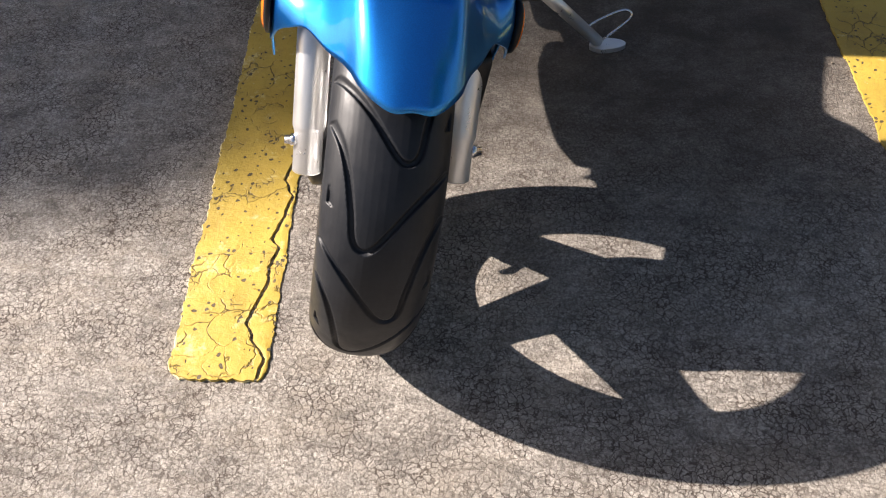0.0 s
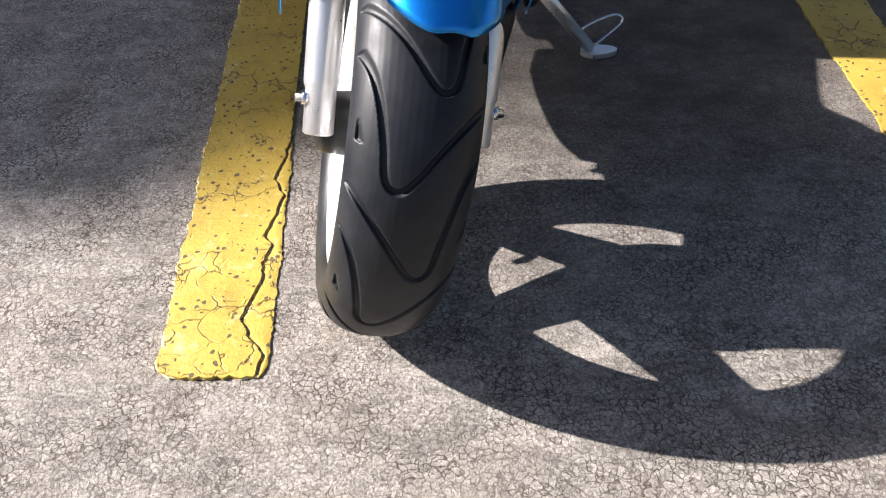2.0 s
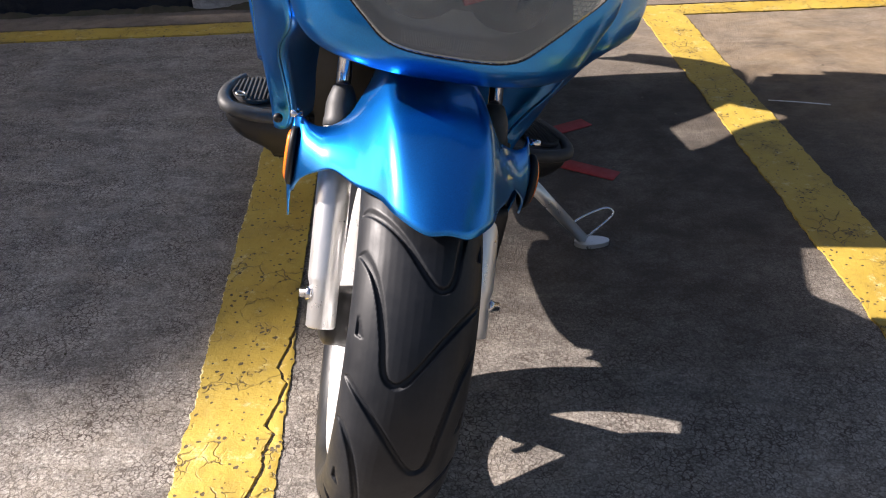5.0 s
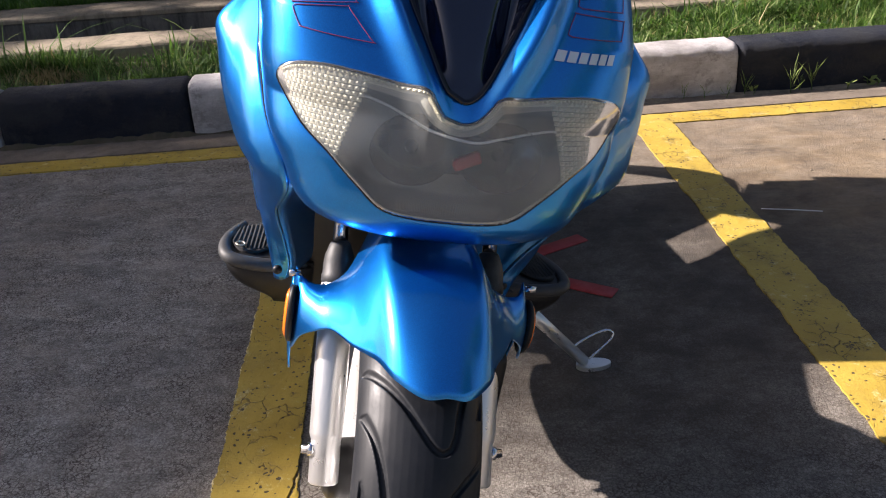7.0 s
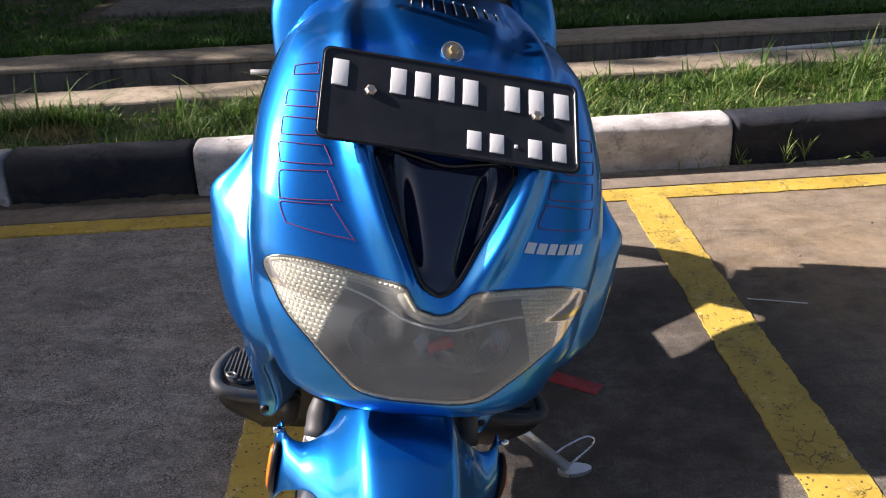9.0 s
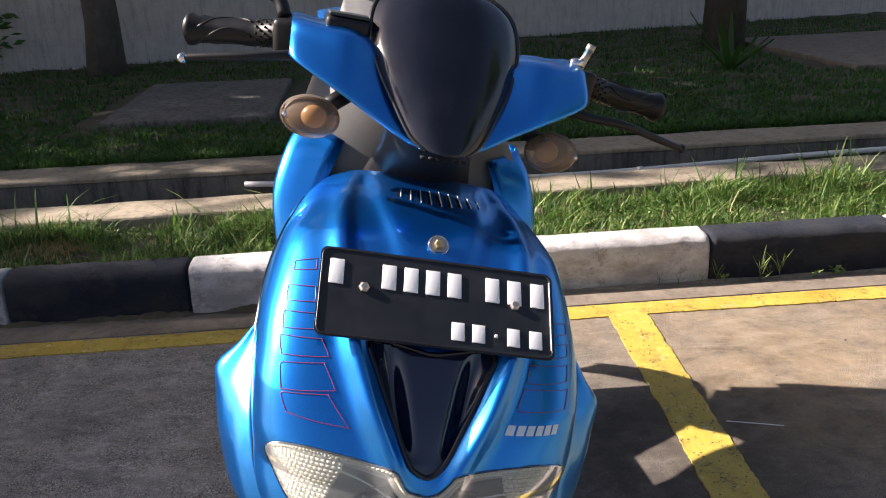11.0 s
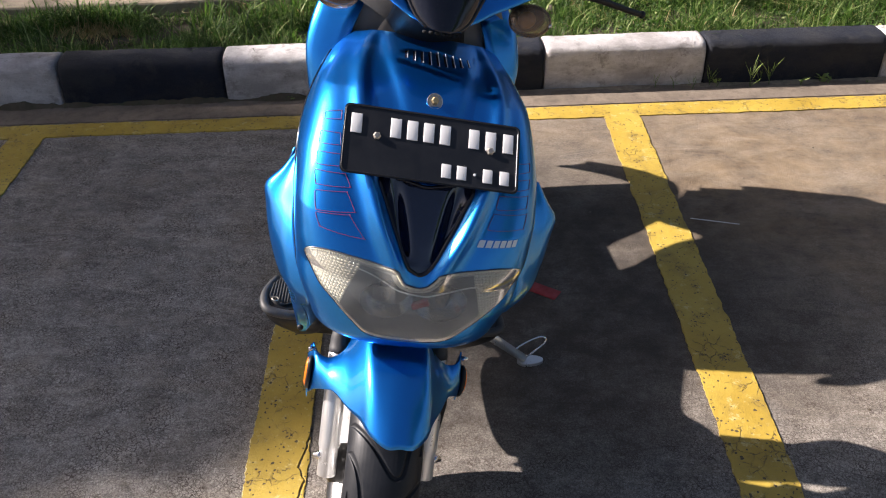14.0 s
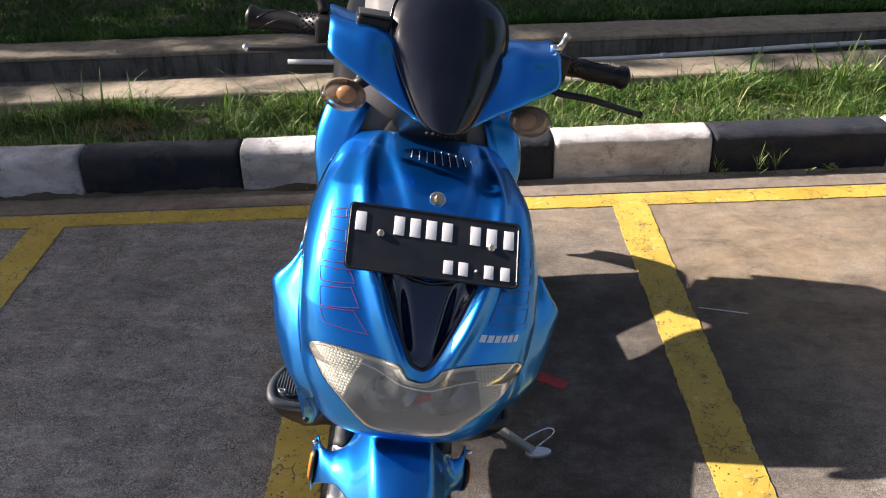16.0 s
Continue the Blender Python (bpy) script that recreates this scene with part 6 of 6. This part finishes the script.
# wall behind the lawn
m = pose(-3.37, 8.15, 0.0, 0, 0, 17.5)
bm = box(-9, 16, 0.0, 0.2, 0.0, 3.2, 0.01)
bm.transform(m)
tagged(part("wall_back", bm, WALL, smooth=False), "stained white rendered boundary wall", "wall", kind="structure")


def tree(name, at, height, girth, crown, leaves, size, seed, label):
    """Tapered trunk with limbs and a crown of many leaves. crown: centres (x, y, z) and radii."""
    rnd = random.Random(seed)
    root = empty(name, Matrix.Translation(at))
    tagged(root, label, "tree", "trees round the car park")
    top = Vector((rnd.uniform(-0.3, 0.3), rnd.uniform(-0.3, 0.3), height))
    n = 9
    path = [Vector((0, 0, -0.1)).lerp(top, k / n) + Vector((0.05 * noise.noise(Vector((k * 0.7, seed, 0))), 0.05 * noise.noise(Vector((k * 0.7, seed, 5))), 0)) for k in range(n + 1)]
    part("trunk", tube(path, [girth * (1.25 if k == 0 else 1.0 - 0.5 * k / n) for k in range(n + 1)], 14), BARK, root, "grey-brown tree trunk")
    for c, r in crown:
        c = Vector(c) - Vector(at)
        start = path[max(2, n - 3)]
        part("limb", tube(curve_points([start, start.lerp(c, 0.5) + Vector((0, 0, 0.3)), c], 4), [girth * 0.45 * (1 - 0.085 * k) for k in range(9)], 8), BARK, root)
    bm = bmesh.new()
    total = sum(r[0] * r[1] for _, r in crown)
    for c, r in crown:
        for _ in range(int(leaves * r[0] * r[1] / total)):
            while True:
                q = Vector((rnd.uniform(-1, 1), rnd.uniform(-1, 1), rnd.uniform(-1, 1)))
                if q.length < 1 and noise.noise(q * 2.6 + Vector((seed, 0, 0))) > -0.22:
                    break
            p = Vector((c[0] + q.x * r[0], c[1] + q.y * r[1], c[2] + q.z * r[2])) - Vector(at)
            leafy(bm, p, (rnd.uniform(-1, 1), rnd.uniform(-1, 1), rnd.uniform(-0.8, 0.4)), size * rnd.uniform(0.6, 1.3), rnd, 0.6)
    part("crown", bm, LEAF, root, "dense green leafy crown", smooth=False)


def sunward(x, y, h):
    """The point at height h whose shadow falls on (x, y)."""
    return (x - 1.43 * h, y + 0.24 * h, h)


# never in view: each crown lobe is set where its shadow falls
tree("shade_tree", (-15.6, 4.8, 0), 8.2, 0.26, [(sunward(-2.3, 1.85, 10.5), (1.9, 1.02, 1.2)), (sunward(-1.05, 1.95, 10.0), (0.95, 1.0, 0.7)), (sunward(-2.9, 1.65, 10.2), (1.3, 1.05, 0.9)), (sunward(-1.25, 2.22, 9.6), (1.0, 0.62, 0.7)), (sunward(-1.75, 1.575, 10.1), (0.85, 0.72, 0.6)), (sunward(-0.98, 1.475, 10.2), (0.66, 0.54, 0.5))],
     13000, 0.17, 3, "unseen tall leafy tree set to shade the parking bays")
# added out of view: its shade cuts the ground's bounce onto the lower fairing
tree("unseen_tree", (-9.9, -0.9, 0), 5.4, 0.17, [(sunward(-0.9, -2.0, 6.6), (1.1, 0.95, 0.7)), (sunward(0.7, -1.8, 6.9), (1.2, 0.85, 0.6)), (sunward(1.5, -3.0, 6.4), (1.0, 0.9, 0.7)), (sunward(0.0, -3.2, 7.1), (1.3, 0.9, 0.8)), (sunward(-1.9, -3.0, 6.5), (0.9, 0.8, 0.6))],
     7000, 0.17, 12, "unseen leafy tree added to shade the ground before the scooter")
# crown lobes stand unseen, far sunward of the trunk, to shade lawn and verge
tree("lawn_tree", (-2.76, 7.75, 0), 6.5, 0.15, [(sunward(-1.15, 3.13, 6.2), (0.9, 0.16, 0.22)), (sunward(-2.0, 3.66, 6.2), (1.4, 0.13, 0.3)), (sunward(-2.0, 5.2, 6.0), (2.6, 1.6, 0.9)), (sunward(1.5, 5.05, 6.4), (2.4, 1.4, 0.9)), (sunward(4.2, 4.95, 6.2), (2.4, 1.65, 0.9)), (sunward(-5.0, 4.8, 5.6), (2.4, 1.8, 0.9)), (sunward(1.0, 7.6, 5.4), (4.0, 2.0, 0.9)), (sunward(-3.0, 7.6, 5.4), (3.6, 2.0, 0.9)), (sunward(5.5, 8.5, 5.6), (3.6, 2.4, 0.9))],
     38000, 0.20, 5, "garden tree with a straight grey trunk by the wall, crown added for shade")


# out of view, added so that the fairing's right side mirrors dark foliage
tree("reflected_tree", (8.5, 0.2, 0), 4.6, 0.2, [((8.2, -0.6, 5.0), (1.9, 1.6, 1.5)), ((7.6, 2.6, 4.4), (1.5, 1.3, 1.3)), ((8.8, -4.0, 4.6), (1.7, 1.8, 1.6))],
     2600, 0.42, 8, "unseen broad-leaved tree added for reflections in the fairing")


def agave(at, seed):
    rnd = random.Random(seed)
    root = empty("agave", Matrix.Translation(at))
    tagged(root, "spiky plant with long pale green leaves", "plant")
    for k in range(11):
        a = 2 * math.pi * k / 11 + rnd.uniform(-0.2, 0.2)
        l, rise = rnd.uniform(0.35, 0.6), rnd.uniform(0.5, 1.6)
        d = Vector((math.cos(a), math.sin(a), rise)).normalized()
        s = Vector((-math.sin(a), math.cos(a), 0))
        rows = [[Vector((0, 0, 0)) + d * l * t - s * w, Vector((0, 0, -0.012)) + d * l * t, d * l * t + s * w] for t, w in ((0, 0.02), (0.3, 0.028), (0.7, 0.016), (1.0, 0.002))]
        part("leaf", grid(rows), LAWN, root)


agave((2.35, 6.75, 0.19), 4)
# trunk beside it
bm = tube([(2.72, 8.1, 0.1), (2.74, 8.12, 1.5), (2.70, 8.15, 3.2), (2.78, 8.2, 5.0)], [0.20, 0.16, 0.14, 0.12], 14)
tagged(part("tree_trunk", bm, BARK), "dark tree trunk standing in the lawn", "tree")

# low shrub by the wall
shrub = empty("shrub", Matrix.Translation((-3.85, 7.9, 0.19)))
tagged(shrub, "small dark green shrub in front of the wall", "shrub")
rnd = random.Random(77)
part("stem", tube([(0, 0, -0.02), (0.03, 0, 0.4), (0.0, 0.03, 0.9)], [0.02, 0.014, 0.006], 7), BARK, shrub)
bm = bmesh.new()
for _ in range(160):
    a = rnd.uniform(0, 2 * math.pi)
    r = rnd.uniform(0.02, 0.25)
    leafy(bm, (r * math.cos(a), r * math.sin(a), rnd.uniform(0.15, 1.0)), (math.cos(a), math.sin(a), rnd.uniform(-0.4, 0.6)), rnd.uniform(0.08, 0.16), rnd, 0.5)
tagged(part("foliage", bm, LEAF, shrub), kind="stuff")

# litter on the asphalt
rnd = random.Random(15)
for i in range(46):
    x, y = rnd.uniform(-1.6, 1.8), rnd.uniform(0.3, 2.75)
    if abs(x + 0.1) < 0.12 and 0.5 < y < 1.1:
        continue
    bm = bmesh.new()
    bmesh.ops.create_icosphere(bm, subdivisions=1, radius=rnd.uniform(0.0015, 0.0045))
    for v in bm.verts:
        v.co *= 1 + 0.4 * rnd.uniform(-1, 1)
        v.co.z = max(v.co.z * 0.6, -0.001)
    bm.transform(Matrix.Translation((x, y, 0.0012)))
    dark = rnd.random() < 0.5
    tagged(part("pebble", bm, SOIL if dark else CONCRETE), "dark bit of grit on the asphalt" if dark else "pale bit of grit on the asphalt", "grit", "grit on the asphalt")
# a dry stalk
tagged(part("dry_stalk", tube(curve_points([(0.80, 1.985, 0.006), (0.87, 1.967, 0.007), (0.94, 1.955, 0.004)], 4), 0.0012, 5), WHITE), "thin pale dry grass stalk on the asphalt", "twig")
